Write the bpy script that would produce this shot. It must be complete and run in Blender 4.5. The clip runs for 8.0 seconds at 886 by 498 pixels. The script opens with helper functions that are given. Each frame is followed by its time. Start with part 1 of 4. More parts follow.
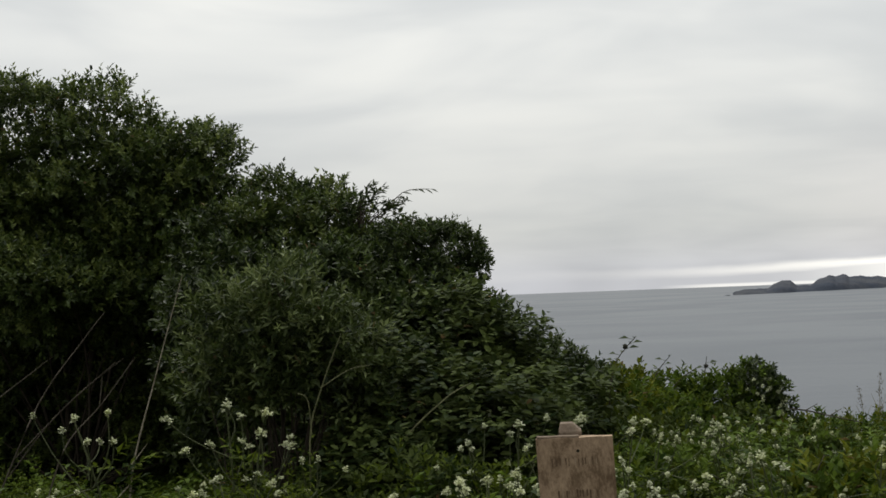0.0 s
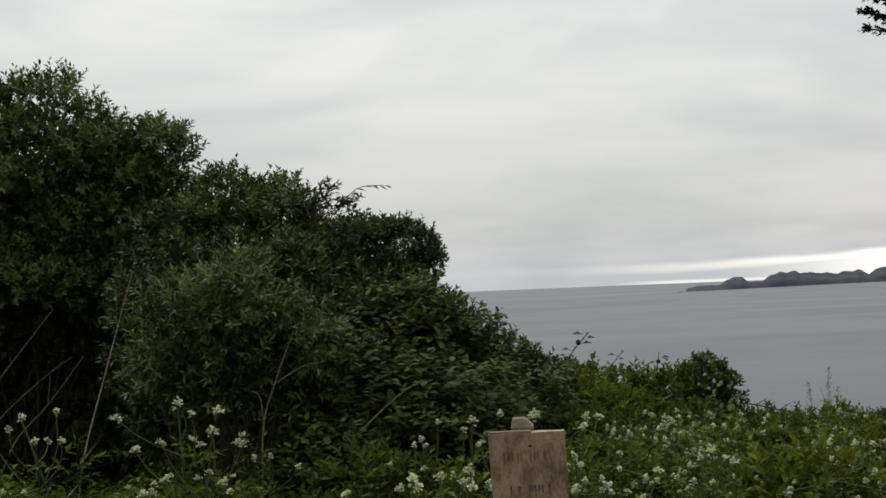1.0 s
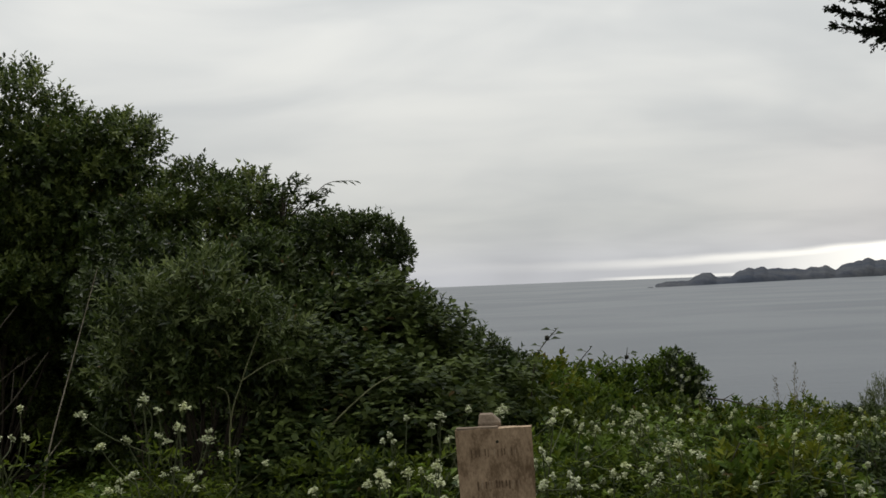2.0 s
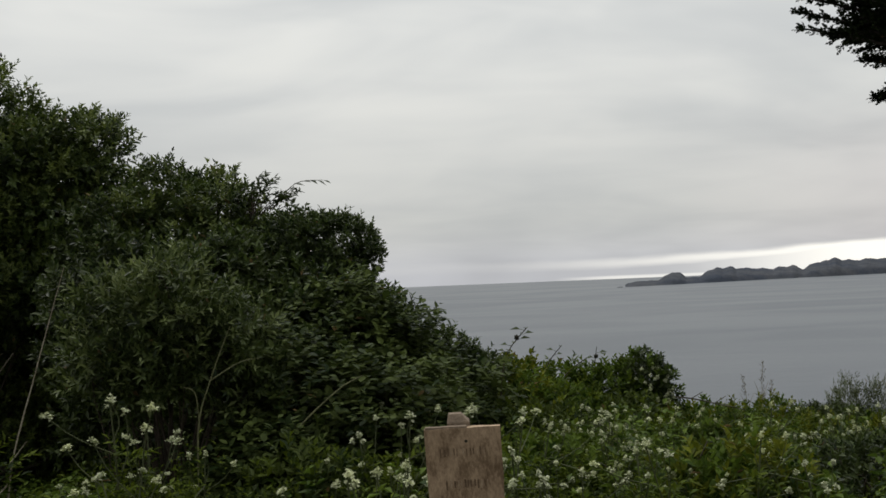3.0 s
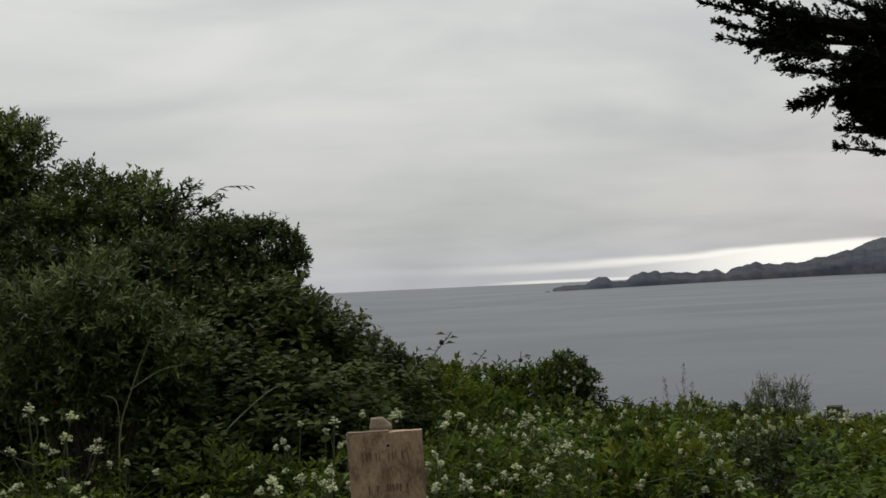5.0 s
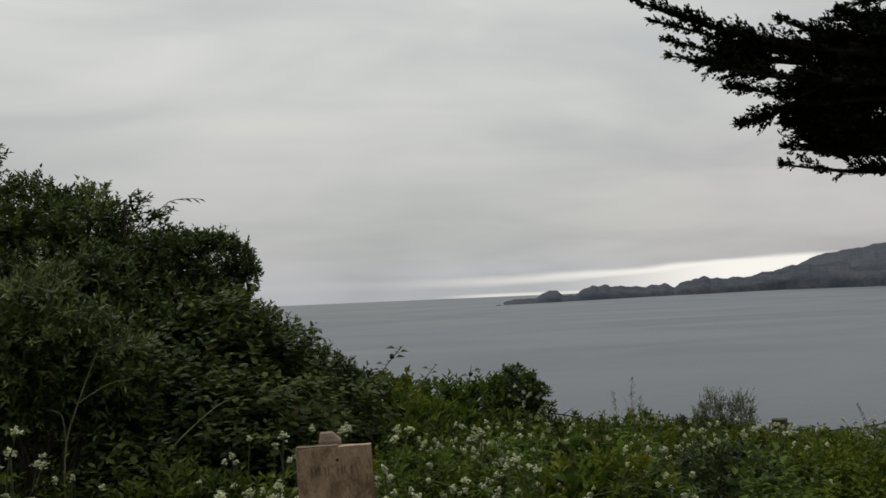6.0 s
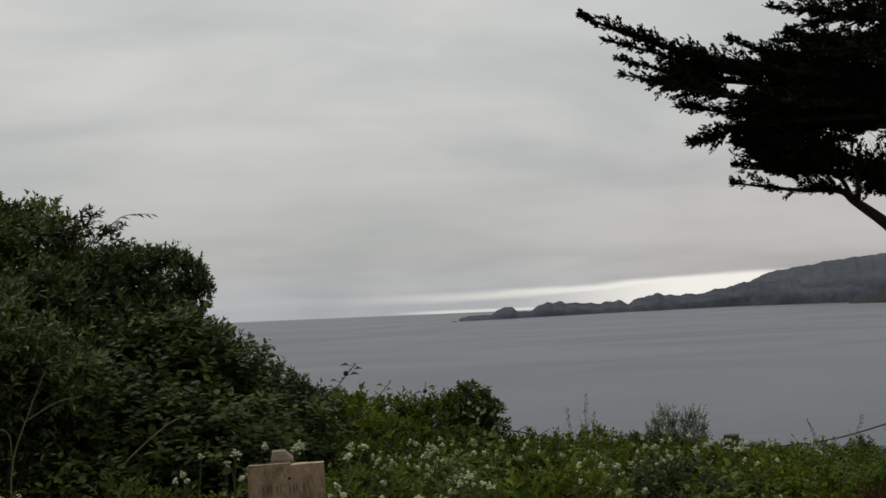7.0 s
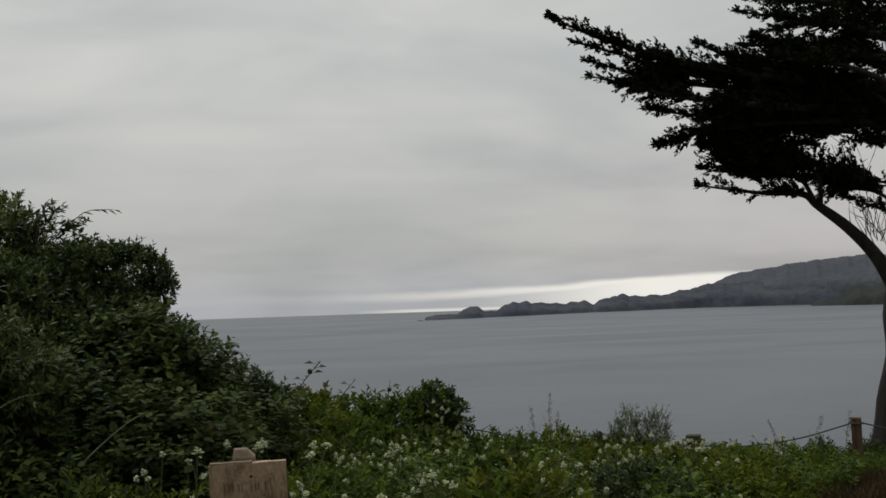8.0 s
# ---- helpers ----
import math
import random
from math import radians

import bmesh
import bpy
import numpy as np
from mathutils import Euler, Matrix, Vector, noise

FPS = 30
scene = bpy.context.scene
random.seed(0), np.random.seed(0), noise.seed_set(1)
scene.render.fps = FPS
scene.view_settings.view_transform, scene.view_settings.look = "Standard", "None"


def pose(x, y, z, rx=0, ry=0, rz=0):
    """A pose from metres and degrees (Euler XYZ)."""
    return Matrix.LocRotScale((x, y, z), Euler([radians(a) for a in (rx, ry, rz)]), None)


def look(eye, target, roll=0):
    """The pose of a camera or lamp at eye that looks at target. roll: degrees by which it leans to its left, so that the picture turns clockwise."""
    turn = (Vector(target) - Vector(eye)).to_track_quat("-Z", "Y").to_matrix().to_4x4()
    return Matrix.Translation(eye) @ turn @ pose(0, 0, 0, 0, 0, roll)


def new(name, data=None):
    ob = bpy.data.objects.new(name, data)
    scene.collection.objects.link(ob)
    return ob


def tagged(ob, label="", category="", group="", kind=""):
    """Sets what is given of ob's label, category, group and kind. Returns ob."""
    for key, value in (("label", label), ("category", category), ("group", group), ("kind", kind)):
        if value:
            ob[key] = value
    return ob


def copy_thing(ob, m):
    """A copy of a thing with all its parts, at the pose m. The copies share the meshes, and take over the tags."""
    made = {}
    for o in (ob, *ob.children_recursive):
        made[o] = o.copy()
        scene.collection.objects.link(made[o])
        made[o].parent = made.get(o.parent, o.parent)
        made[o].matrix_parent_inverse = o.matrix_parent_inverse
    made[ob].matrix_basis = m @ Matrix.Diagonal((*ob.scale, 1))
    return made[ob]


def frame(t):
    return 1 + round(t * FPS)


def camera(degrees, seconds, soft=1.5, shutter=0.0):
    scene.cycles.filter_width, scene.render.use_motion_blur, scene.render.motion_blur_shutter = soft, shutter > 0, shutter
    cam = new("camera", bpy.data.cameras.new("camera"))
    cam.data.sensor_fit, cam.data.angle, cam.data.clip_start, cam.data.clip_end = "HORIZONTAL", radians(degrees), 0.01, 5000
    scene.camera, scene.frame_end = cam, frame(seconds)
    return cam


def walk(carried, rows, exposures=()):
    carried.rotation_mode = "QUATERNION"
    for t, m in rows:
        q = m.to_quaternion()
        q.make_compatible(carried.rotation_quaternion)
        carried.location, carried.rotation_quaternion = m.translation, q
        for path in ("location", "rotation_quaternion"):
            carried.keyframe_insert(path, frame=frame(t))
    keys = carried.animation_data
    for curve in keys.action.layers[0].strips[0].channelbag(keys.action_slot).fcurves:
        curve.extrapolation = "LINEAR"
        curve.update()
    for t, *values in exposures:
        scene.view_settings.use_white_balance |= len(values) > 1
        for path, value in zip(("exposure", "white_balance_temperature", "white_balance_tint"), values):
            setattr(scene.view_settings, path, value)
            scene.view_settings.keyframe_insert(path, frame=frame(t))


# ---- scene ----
cam = camera(44.0, 8.0, soft=1.6)
# seconds, eye x, y, z, yaw, pitch, lean to the right
PATH = [
    (0.0, 0.000, 0.000, 1.600, 0.00, 1.94, 2.25),
    (0.5, 0.013, 0.015, 1.595, -1.35, 1.83, 2.18),
    (1.0, 0.012, 0.009, 1.594, -2.32, 1.70, 2.37),
    (1.5, 0.019, 0.018, 1.594, -3.10, 1.51, 2.36),
    (3.0, 0.033, 0.021, 1.592, -5.37, 1.34, 2.39),
    (3.5, 0.038, 0.000, 1.595, -6.16, 1.35, 2.39),
    (4.0, 0.047, 0.008, 1.592, -6.92, 1.21, 2.73),
    (4.5, 0.053, -0.002, 1.591, -7.94, 1.26, 2.69),
    (6.0, 0.053, -0.053, 1.599, -11.65, 2.03, 2.45),
    (6.5, 0.060, -0.033, 1.599, -12.95, 2.35, 2.23),
    (7.0, 0.059, -0.054, 1.601, -13.98, 2.79, 2.38),
    (7.5, 0.059, -0.067, 1.604, -14.81, 2.87, 2.11),
    (8.0, 0.065, -0.061, 1.601, -15.75, 2.67, 1.88),
]
EXPOSURES = [(0.0, 0.0), (1.5, -0.06), (3.0, -0.15), (4.5, -0.22), (6.0, -0.37), (8.0, -0.51)]
walk(cam, [(t, pose(x, y, z, 90 + pitch, lean, yaw)) for t, x, y, z, yaw, pitch, lean in PATH], EXPOSURES)

SEA = -48.4
R_SEA = 4900.0


# ---- node helpers ----
class Nodes:
    """A short way to lay nodes into one tree."""

    def __init__(self, tree):
        self.tree = tree
        tree.nodes.clear()

    def add(self, kind, **settings):
        node = self.tree.nodes.new(kind)
        for key, value in settings.items():
            if key == "operation":
                node.operation = value
            elif key == "blend_type":
                node.data_type, node.blend_type = "RGBA", value
            elif key == "interpolation_type":
                node.interpolation_type = value
            elif key == "sky_type":
                node.sky_type = value
        return node

    def put(self, socket, value):
        if isinstance(value, bpy.types.NodeSocket):
            self.tree.links.new(value, socket)
        else:
            socket.default_value = value

    def math(self, operation, a, b=0.0):
        node = self.add("ShaderNodeMath", operation=operation)
        self.put(node.inputs[0], a)
        self.put(node.inputs[1], b)
        return node.outputs[0]

    def vmath(self, operation, a, b):
        node = self.add("ShaderNodeVectorMath", operation=operation)
        self.put(node.inputs[0], a)
        self.put(node.inputs[1], b)
        return node.outputs[0]

    def span(self, value, a, b, c=0.0, d=1.0, smooth=True):
        node = self.add("ShaderNodeMapRange", interpolation_type="SMOOTHSTEP" if smooth else "LINEAR")
        self.put(node.inputs["Value"], value)
        for key, v in (("From Min", a), ("From Max", b), ("To Min", c), ("To Max", d)):
            self.put(node.inputs[key], v)
        return node.outputs["Result"]

    def mix(self, factor, a, b, blend="MIX"):
        node = self.add("ShaderNodeMix", blend_type=blend)
        self.put(node.inputs["Factor"], factor)
        self.put(node.inputs[6], (*a, 1.0) if isinstance(a, tuple) else a)
        self.put(node.inputs[7], (*b, 1.0) if isinstance(b, tuple) else b)
        return node.outputs[2]

    def noise(self, vector, scale, detail=3.0, rough=0.55, distort=0.0):
        node = self.add("ShaderNodeTexNoise")
        if vector is not None:
            self.put(node.inputs["Vector"], vector)
        node.inputs["Scale"].default_value = scale
        node.inputs["Detail"].default_value = detail
        node.inputs["Roughness"].default_value = rough
        node.inputs["Distortion"].default_value = distort
        return node.outputs[0]

    def stretch(self, vector, scale):
        node = self.add("ShaderNodeMapping")
        self.put(node.inputs["Vector"], vector)
        node.inputs["Scale"].default_value = scale
        return node.outputs[0]

    def bump(self, height, strength, distance):
        node = self.add("ShaderNodeBump")
        self.put(node.inputs["Height"], height)
        node.inputs["Strength"].default_value = strength
        node.inputs["Distance"].default_value = distance
        return node.outputs[0]


# ---- sky and sun: an overcast deck with a bright gap over the sea's edge ----
SUN_ELEVATION, SUN_AZIMUTH = radians(64), radians(-35)
world = bpy.data.worlds.new("overcast_sky")
scene.world = world
world.use_nodes = True
w = Nodes(world.node_tree)
sky = w.add("ShaderNodeTexSky", sky_type="NISHITA")
sky.sun_disc, sky.sun_elevation, sky.sun_rotation = False, SUN_ELEVATION, SUN_AZIMUTH
coords = w.add("ShaderNodeTexCoord").outputs["Generated"]
axes = w.add("ShaderNodeSeparateXYZ")
w.put(axes.inputs[0], coords)
ax, ay, az = axes.outputs
elev = w.math("MULTIPLY", w.math("ARCSINE", az), 57.2958)
azim = w.math("MULTIPLY", w.math("ARCTAN2", ax, ay), 57.2958)
# the deck seen in perspective: bands close up towards the horizon
flat = w.math("DIVIDE", 1.0, w.math("ADD", w.math("MAXIMUM", az, 0.0), 0.15))
join = w.add("ShaderNodeCombineXYZ")
w.put(join.inputs[0], w.math("MULTIPLY", ax, flat))
w.put(join.inputs[1], w.math("MULTIPLY", ay, flat))
deck = join.outputs[0]
big = w.noise(w.stretch(deck, (0.62, 0.75, 1.0)), 1.0, 2.5, 0.5, 0.5)
soft = w.noise(w.stretch(coords, (3.2, 3.2, 11.0)), 1.3, 3.0, 0.5, 0.6)
small = w.noise(w.stretch(deck, (0.9, 1.2, 1.0)), 2.0, 4.0, 0.5, 0.6)
tone = w.math("ADD", w.math("MULTIPLY", big, 0.42), w.math("ADD", w.math("MULTIPLY", soft, 0.44), w.math("MULTIPLY", small, 0.14)))
cloud = w.span(tone, 0.33, 0.66)
level = w.span(elev, -1.0, 15.0, 0.575, 0.79)
level = w.math("MULTIPLY", level, w.span(elev, 16.0, 75.0, 1.0, 2.0))
level = w.math("MULTIPLY", level, w.span(azim, -25.0, 36.0, 1.08, 1.09))
level = w.math("MULTIPLY", level, w.span(w.math("ABSOLUTE", azim), 50.0, 150.0, 1.0, 0.42))
level = w.math("MULTIPLY", level, w.span(cloud, 0.0, 1.0, 0.85, 1.09, smooth=False))
tint = w.mix(cloud, (0.965, 0.990, 0.985), (1.0, 1.0, 0.955))
tint = w.mix(w.span(elev, 3.0, -0.6), tint, (0.955, 0.97, 1.02))
blush = w.math("MULTIPLY", w.span(azim, 14.0, 34.0), w.math("MULTIPLY", w.span(elev, 9.0, 3.0), w.span(elev, 0.2, 1.2)))
tint = w.mix(w.math("MULTIPLY", blush, 0.8), tint, (1.03, 0.985, 0.975))
scaled = w.add("ShaderNodeVectorMath", operation="SCALE")
w.put(scaled.inputs[0], tint)
w.put(scaled.inputs["Scale"], level)
wobble = w.math("ADD", elev, w.math("MULTIPLY", w.math("SUBTRACT", w.noise(w.stretch(coords, (6.0, 6.0, 30.0)), 1.5, 4.0), 0.5), 0.5))
reach = w.span(azim, 6.0, 27.0, 0.06, 1.0)
lid = w.math("ADD", w.span(azim, 4.0, 22.0, 0.40, 0.36), w.span(azim, 15.0, 32.0, 0.0, 0.54))
gap = w.span(w.math("SUBTRACT", wobble, lid), 0.22, -0.10)
floor_tone = w.span(azim, 15.5, 27.0, 0.10, 1.0)
gap = w.math("MULTIPLY", gap, w.math("MAXIMUM", w.span(w.math("SUBTRACT", wobble, lid), -0.55, -0.12), floor_tone))
edge = w.math("MULTIPLY", w.span(elev, -0.36, -0.5), w.math("MULTIPLY", w.span(azim, 10.5, 14.5), 0.6))
gap = w.math("MAXIMUM", w.math("MULTIPLY", gap, reach), edge)
sky_colour = w.mix(gap, scaled.outputs[0], (1.25, 1.22, 1.13))
thin = w.add("ShaderNodeVectorMath", operation="SCALE")
w.put(thin.inputs[0], sky.outputs[0])
thin.inputs["Scale"].default_value = 0.08
sky_colour = w.mix(0.04, sky_colour, thin.outputs[0])
back = w.add("ShaderNodeBackground")
w.put(back.inputs["Color"], sky_colour)
back.inputs["Strength"].default_value = 1.0
w.put(w.add("ShaderNodeOutputWorld").inputs["Surface"], back.outputs[0])

sun = new("sun", bpy.data.lights.new("sun", "SUN"))
sun.data.energy, sun.data.angle, sun.data.color = 0.9, radians(35), (1.0, 0.97, 0.92)
far_sun = Vector((math.sin(SUN_AZIMUTH) * math.cos(SUN_ELEVATION), math.cos(SUN_AZIMUTH) * math.cos(SUN_ELEVATION), math.sin(SUN_ELEVATION)))
sun.matrix_world = look(far_sun * 60, (0, 0, 0))


# ---- materials ----
def material(name):
    m = bpy.data.materials.new(name)
    m.use_nodes = True
    n = Nodes(m.node_tree)
    out = n.add("ShaderNodeOutputMaterial")
    bsdf = n.add("ShaderNodeBsdfPrincipled")
    n.put(out.inputs["Surface"], bsdf.outputs[0])
    return m, n, bsdf, out


def leaf_material(name, dark, light, rough=0.5, through_light=0.25, gloss=0.4):
    """Leaves: each one its own tone, whole patches yellower or duller."""
    m, n, bsdf, out = material(name)
    geo = n.add("ShaderNodeNewGeometry")
    one = geo.outputs["Random Per Island"]
    colour = n.mix(n.span(one, 0.05, 0.95), dark, light)
    patch = n.noise(geo.outputs["Position"], 2.8, 4.0, 0.65)
    colour = n.mix(n.span(patch, 0.42, 0.66, 0.0, 0.7), colour, (light[0] * 1.06, light[1] * 1.08, light[2] * 0.85))
    vein = n.noise(geo.outputs["Position"], 55.0, 2.0)
    colour = n.mix(n.span(vein, 0.3, 0.75, 0.0, 0.35), colour, (dark[0] * 0.7, dark[1] * 0.75, dark[2] * 0.7))
    withered = n.math("GREATER_THAN", one, 0.996)
    colour = n.mix(withered, colour, (0.16, 0.11, 0.045))
    n.put(bsdf.inputs["Base Color"], colour)
    n.put(bsdf.inputs["Roughness"], n.span(one, 0.0, 1.0, rough - 0.1, rough + 0.12))
    bsdf.inputs["Specular IOR Level"].default_value = gloss
    thin_leaf = n.add("ShaderNodeBsdfTranslucent")
    n.put(thin_leaf.inputs["Color"], colour)
    both = n.add("ShaderNodeMixShader")
    both.inputs[0].default_value = through_light
    n.put(both.inputs[1], bsdf.outputs[0])
    n.put(both.inputs[2], thin_leaf.outputs[0])
    n.put(out.inputs["Surface"], both.outputs[0])
    return m


def rough_material(name, a, b, scale, rough=0.85, relief=0.4, size=0.02, stretch=(1, 1, 1), gloss=0.3):
    """A weathered surface: two colours mixed at two scales, with fine relief."""
    m, n, bsdf, out = material(name)
    place = n.stretch(n.add("ShaderNodeTexCoord").outputs["Object"], stretch)
    coarse = n.noise(place, scale, 4.0)
    fine = n.noise(place, scale * 7.0, 5.0, 0.65)
    blend = n.math("ADD", n.math("MULTIPLY", coarse, 0.6), n.math("MULTIPLY", fine, 0.4))
    colour = n.mix(n.span(blend, 0.35, 0.65), a, b)
    n.put(bsdf.inputs["Base Color"], colour)
    n.put(bsdf.inputs["Roughness"], n.span(fine, 0.3, 0.7, rough - 0.08, min(1.0, rough + 0.1)))
    bsdf.inputs["Specular IOR Level"].default_value = gloss
    n.put(bsdf.inputs["Normal"], n.bump(fine, relief, size))
    return m


EVERGREEN = leaf_material("evergreen_leaf", (0.012, 0.026, 0.006), (0.095, 0.135, 0.032), 0.42, 0.28, 0.28)
# young growth, its colour also lifted for the sky light on crown tops
YOUNG_LIT = leaf_material("young_lit_evergreen_leaf", (0.060, 0.088, 0.018), (0.185, 0.225, 0.062), 0.45, 0.34, 0.28)
MYRTLE = leaf_material("myrtle_leaf", (0.011, 0.023, 0.007), (0.080, 0.108, 0.030), 0.44, 0.24, 0.26)
WILLOW = leaf_material("willow_leaf", (0.016, 0.031, 0.008), (0.090, 0.122, 0.034), 0.45, 0.26, 0.26)
PALE = leaf_material("pale_willow_shoot", (0.080, 0.110, 0.034), (0.215, 0.255, 0.100), 0.45, 0.3, 0.26)
BRAMBLE = leaf_material("bramble_leaf", (0.016, 0.033, 0.008), (0.098, 0.126, 0.034), 0.58, 0.25, 0.12)
HERB = leaf_material("herb_leaf", (0.016, 0.033, 0.004), (0.134, 0.176, 0.020), 0.55, 0.32, 0.10)
YELLOW = leaf_material("yellow_herb_leaf", (0.046, 0.062, 0.006), (0.186, 0.204, 0.022), 0.55, 0.3, 0.10)
HEDGE = leaf_material("hedge_leaf", (0.019, 0.044, 0.005), (0.128, 0.188, 0.028), 0.52, 0.30, 0.12)
GREYBUSH = leaf_material("grey_leaf", (0.060, 0.076, 0.036), (0.170, 0.190, 0.100), 0.7, 0.2, 0.15)
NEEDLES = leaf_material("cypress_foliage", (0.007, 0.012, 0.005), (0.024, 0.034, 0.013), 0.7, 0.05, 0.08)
PETAL = leaf_material("white_petal", (0.40, 0.44, 0.24), (0.76, 0.77, 0.60), 0.7, 0.2, 0.2)
DRYGRASS = leaf_material("dry_grass", (0.055, 0.038, 0.018), (0.135, 0.098, 0.048), 0.8, 0.15, 0.2)
PALESTEM = rough_material("pale_green_stem", (0.11, 0.115, 0.055), (0.22, 0.22, 0.11), 14.0, 0.75, 0.2, 0.004)
STEM = rough_material("green_stem", (0.04, 0.055, 0.02), (0.10, 0.11, 0.05), 14.0, 0.7, 0.2, 0.004)
DRYSTEM = rough_material("dry_stem", (0.20, 0.17, 0.12), (0.42, 0.38, 0.30), 12.0, 0.85, 0.4, 0.003)
DEADWOOD = rough_material("dead_wood", (0.055, 0.045, 0.035), (0.15, 0.13, 0.10), 12.0, 0.9, 0.4, 0.003)
BARK = rough_material("shrub_bark", (0.032, 0.025, 0.018), (0.085, 0.068, 0.05), 9.0, 0.9, 0.8, 0.01, (1, 1, 0.3))
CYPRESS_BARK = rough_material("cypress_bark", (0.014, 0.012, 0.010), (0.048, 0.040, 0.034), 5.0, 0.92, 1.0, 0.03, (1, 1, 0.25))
ROPE = rough_material("rope_fibre", (0.06, 0.05, 0.04), (0.15, 0.13, 0.10), 60.0, 0.95, 0.6, 0.004)
POSTWOOD = rough_material("post_wood", (0.07, 0.040, 0.022), (0.15, 0.098, 0.060), 6.0, 0.85, 0.6, 0.006, (3, 3, 0.35))
OLDPOST = rough_material("mossy_post_wood", (0.035, 0.045, 0.022), (0.10, 0.10, 0.06), 9.0, 0.9, 0.6, 0.006, (3, 3, 0.5))
SIGNWOOD = rough_material("sign_wood", (0.170, 0.112, 0.066), (0.500, 0.365, 0.245), 11.0, 0.85, 0.6, 0.004, (1.7, 1.0, 0.8))
SIGNEDGE = rough_material("sign_weathered_edge", (0.14, 0.105, 0.075), (0.29, 0.225, 0.165), 12.0, 0.9, 0.6, 0.004, (1.0, 3.0, 1.0))
CARVED = rough_material("carved_letter_shade", (0.12, 0.078, 0.05), (0.22, 0.155, 0.10), 40.0, 0.9, 0.4, 0.002)
LETTER = rough_material("faded_letter_paint", (0.34, 0.25, 0.17), (0.50, 0.39, 0.28), 60.0, 0.9, 0.3, 0.002)
BUD = rough_material("dark_seed_head", (0.018, 0.020, 0.014), (0.05, 0.045, 0.03), 60.0, 0.9, 0.5, 0.003)


def ground_material():
    m, n, bsdf, out = material("coastal_soil")
    place = n.add("ShaderNodeNewGeometry").outputs["Position"]
    wide = n.noise(place, 0.5, 4.0)
    fine = n.noise(place, 14.0, 6.0, 0.7)
    colour = n.mix(n.span(wide, 0.35, 0.65), (0.050, 0.036, 0.021), (0.105, 0.078, 0.045))
    colour = n.mix(n.span(fine, 0.35, 0.7), colour, (0.050, 0.052, 0.022))
    n.put(bsdf.inputs["Base Color"], colour)
    bsdf.inputs["Roughness"].default_value = 0.95
    n.put(bsdf.inputs["Normal"], n.bump(fine, 0.8, 0.05))
    return m


def sea_material():
    m, n, bsdf, out = material("sea_water")
    place = n.add("ShaderNodeNewGeometry").outputs["Position"]
    streak = n.noise(n.stretch(place, (0.0022, 0.004, 1.0)), 1.0, 4.0, 0.5, 1.5)
    swell = n.noise(n.stretch(place, (0.045, 0.075, 1.0)), 1.0, 6.0, 0.7)
    chop = n.noise(n.stretch(place, (0.25, 0.5, 1.0)), 1.0, 4.0, 0.6)
    colour = n.mix(n.span(streak, 0.3, 0.7), (0.055, 0.069, 0.088), (0.064, 0.077, 0.096))
    n.put(bsdf.inputs["Base Color"], colour)
    n.put(bsdf.inputs["Roughness"], n.span(streak, 0.3, 0.7, 0.41, 0.36))
    bsdf.inputs["IOR"].default_value = 1.33
    bsdf.inputs["Specular IOR Level"].default_value = 0.60
    height = n.math("ADD", n.math("MULTIPLY", swell, 1.0), n.math("MULTIPLY", chop, 0.25))
    n.put(bsdf.inputs["Normal"], n.bump(height, 0.28, 1.2))
    return m


def headland_material(name, rock, scrub):
    m, n, bsdf, out = material(name)
    geo = n.add("ShaderNodeNewGeometry")
    wide = n.noise(geo.outputs["Position"], 0.008, 6.0, 0.6)
    fine = n.noise(n.stretch(geo.outputs["Position"], (1.0, 1.0, 0.5)), 0.05, 6.0, 0.7)
    colour = n.mix(n.span(wide, 0.36, 0.64), rock, scrub)
    colour = n.mix(n.span(fine, 0.35, 0.7, 0.0, 0.55), colour, (rock[0] * 0.6, rock[1] * 0.62, rock[2] * 0.66))
    n.put(bsdf.inputs["Base Color"], colour)
    bsdf.inputs["Roughness"].default_value = 1.0
    bsdf.inputs["Specular IOR Level"].default_value = 0.05
    n.put(bsdf.inputs["Normal"], n.bump(fine, 0.9, 12.0))
    return m


SOIL = ground_material()
WATER = sea_material()
# headland and far hill: distance haze is put into the bluish rock colours
HAZED_ROCK = headland_material("hazed_headland_rock", (0.072, 0.083, 0.108), (0.118, 0.122, 0.132))
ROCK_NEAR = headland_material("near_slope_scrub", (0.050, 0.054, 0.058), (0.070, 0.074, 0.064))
HAZED_ROCK_FAR = headland_material("hazed_far_hill_rock", (0.102, 0.111, 0.132), (0.128, 0.134, 0.146))


# ---- mesh helpers ----
def mesh_of(name, verts, faces, mat=None, smooth=False):
    """A mesh from numpy rows of corners and of equally long faces."""
    verts, faces = np.asarray(verts, np.float32), np.asarray(faces, np.int32)
    me = bpy.data.meshes.new(name)
    k = faces.shape[1]
    me.vertices.add(len(verts))
    me.vertices.foreach_set("co", verts.ravel())
    me.loops.add(faces.size)
    me.loops.foreach_set("vertex_index", faces.ravel())
    me.polygons.add(len(faces))
    me.polygons.foreach_set("loop_start", np.arange(0, faces.size, k, dtype=np.int32))
    if smooth:
        me.polygons.foreach_set("use_smooth", np.ones(len(faces), bool))
    me.update(calc_edges=True)
    if mat:
        me.materials.append(mat)
    return me


def part(name, me, parent=None, label="", kind=""):
    ob = new(name, me)
    ob.parent = parent
    if label or kind:
        tagged(ob, label=label, kind=kind)
    return ob


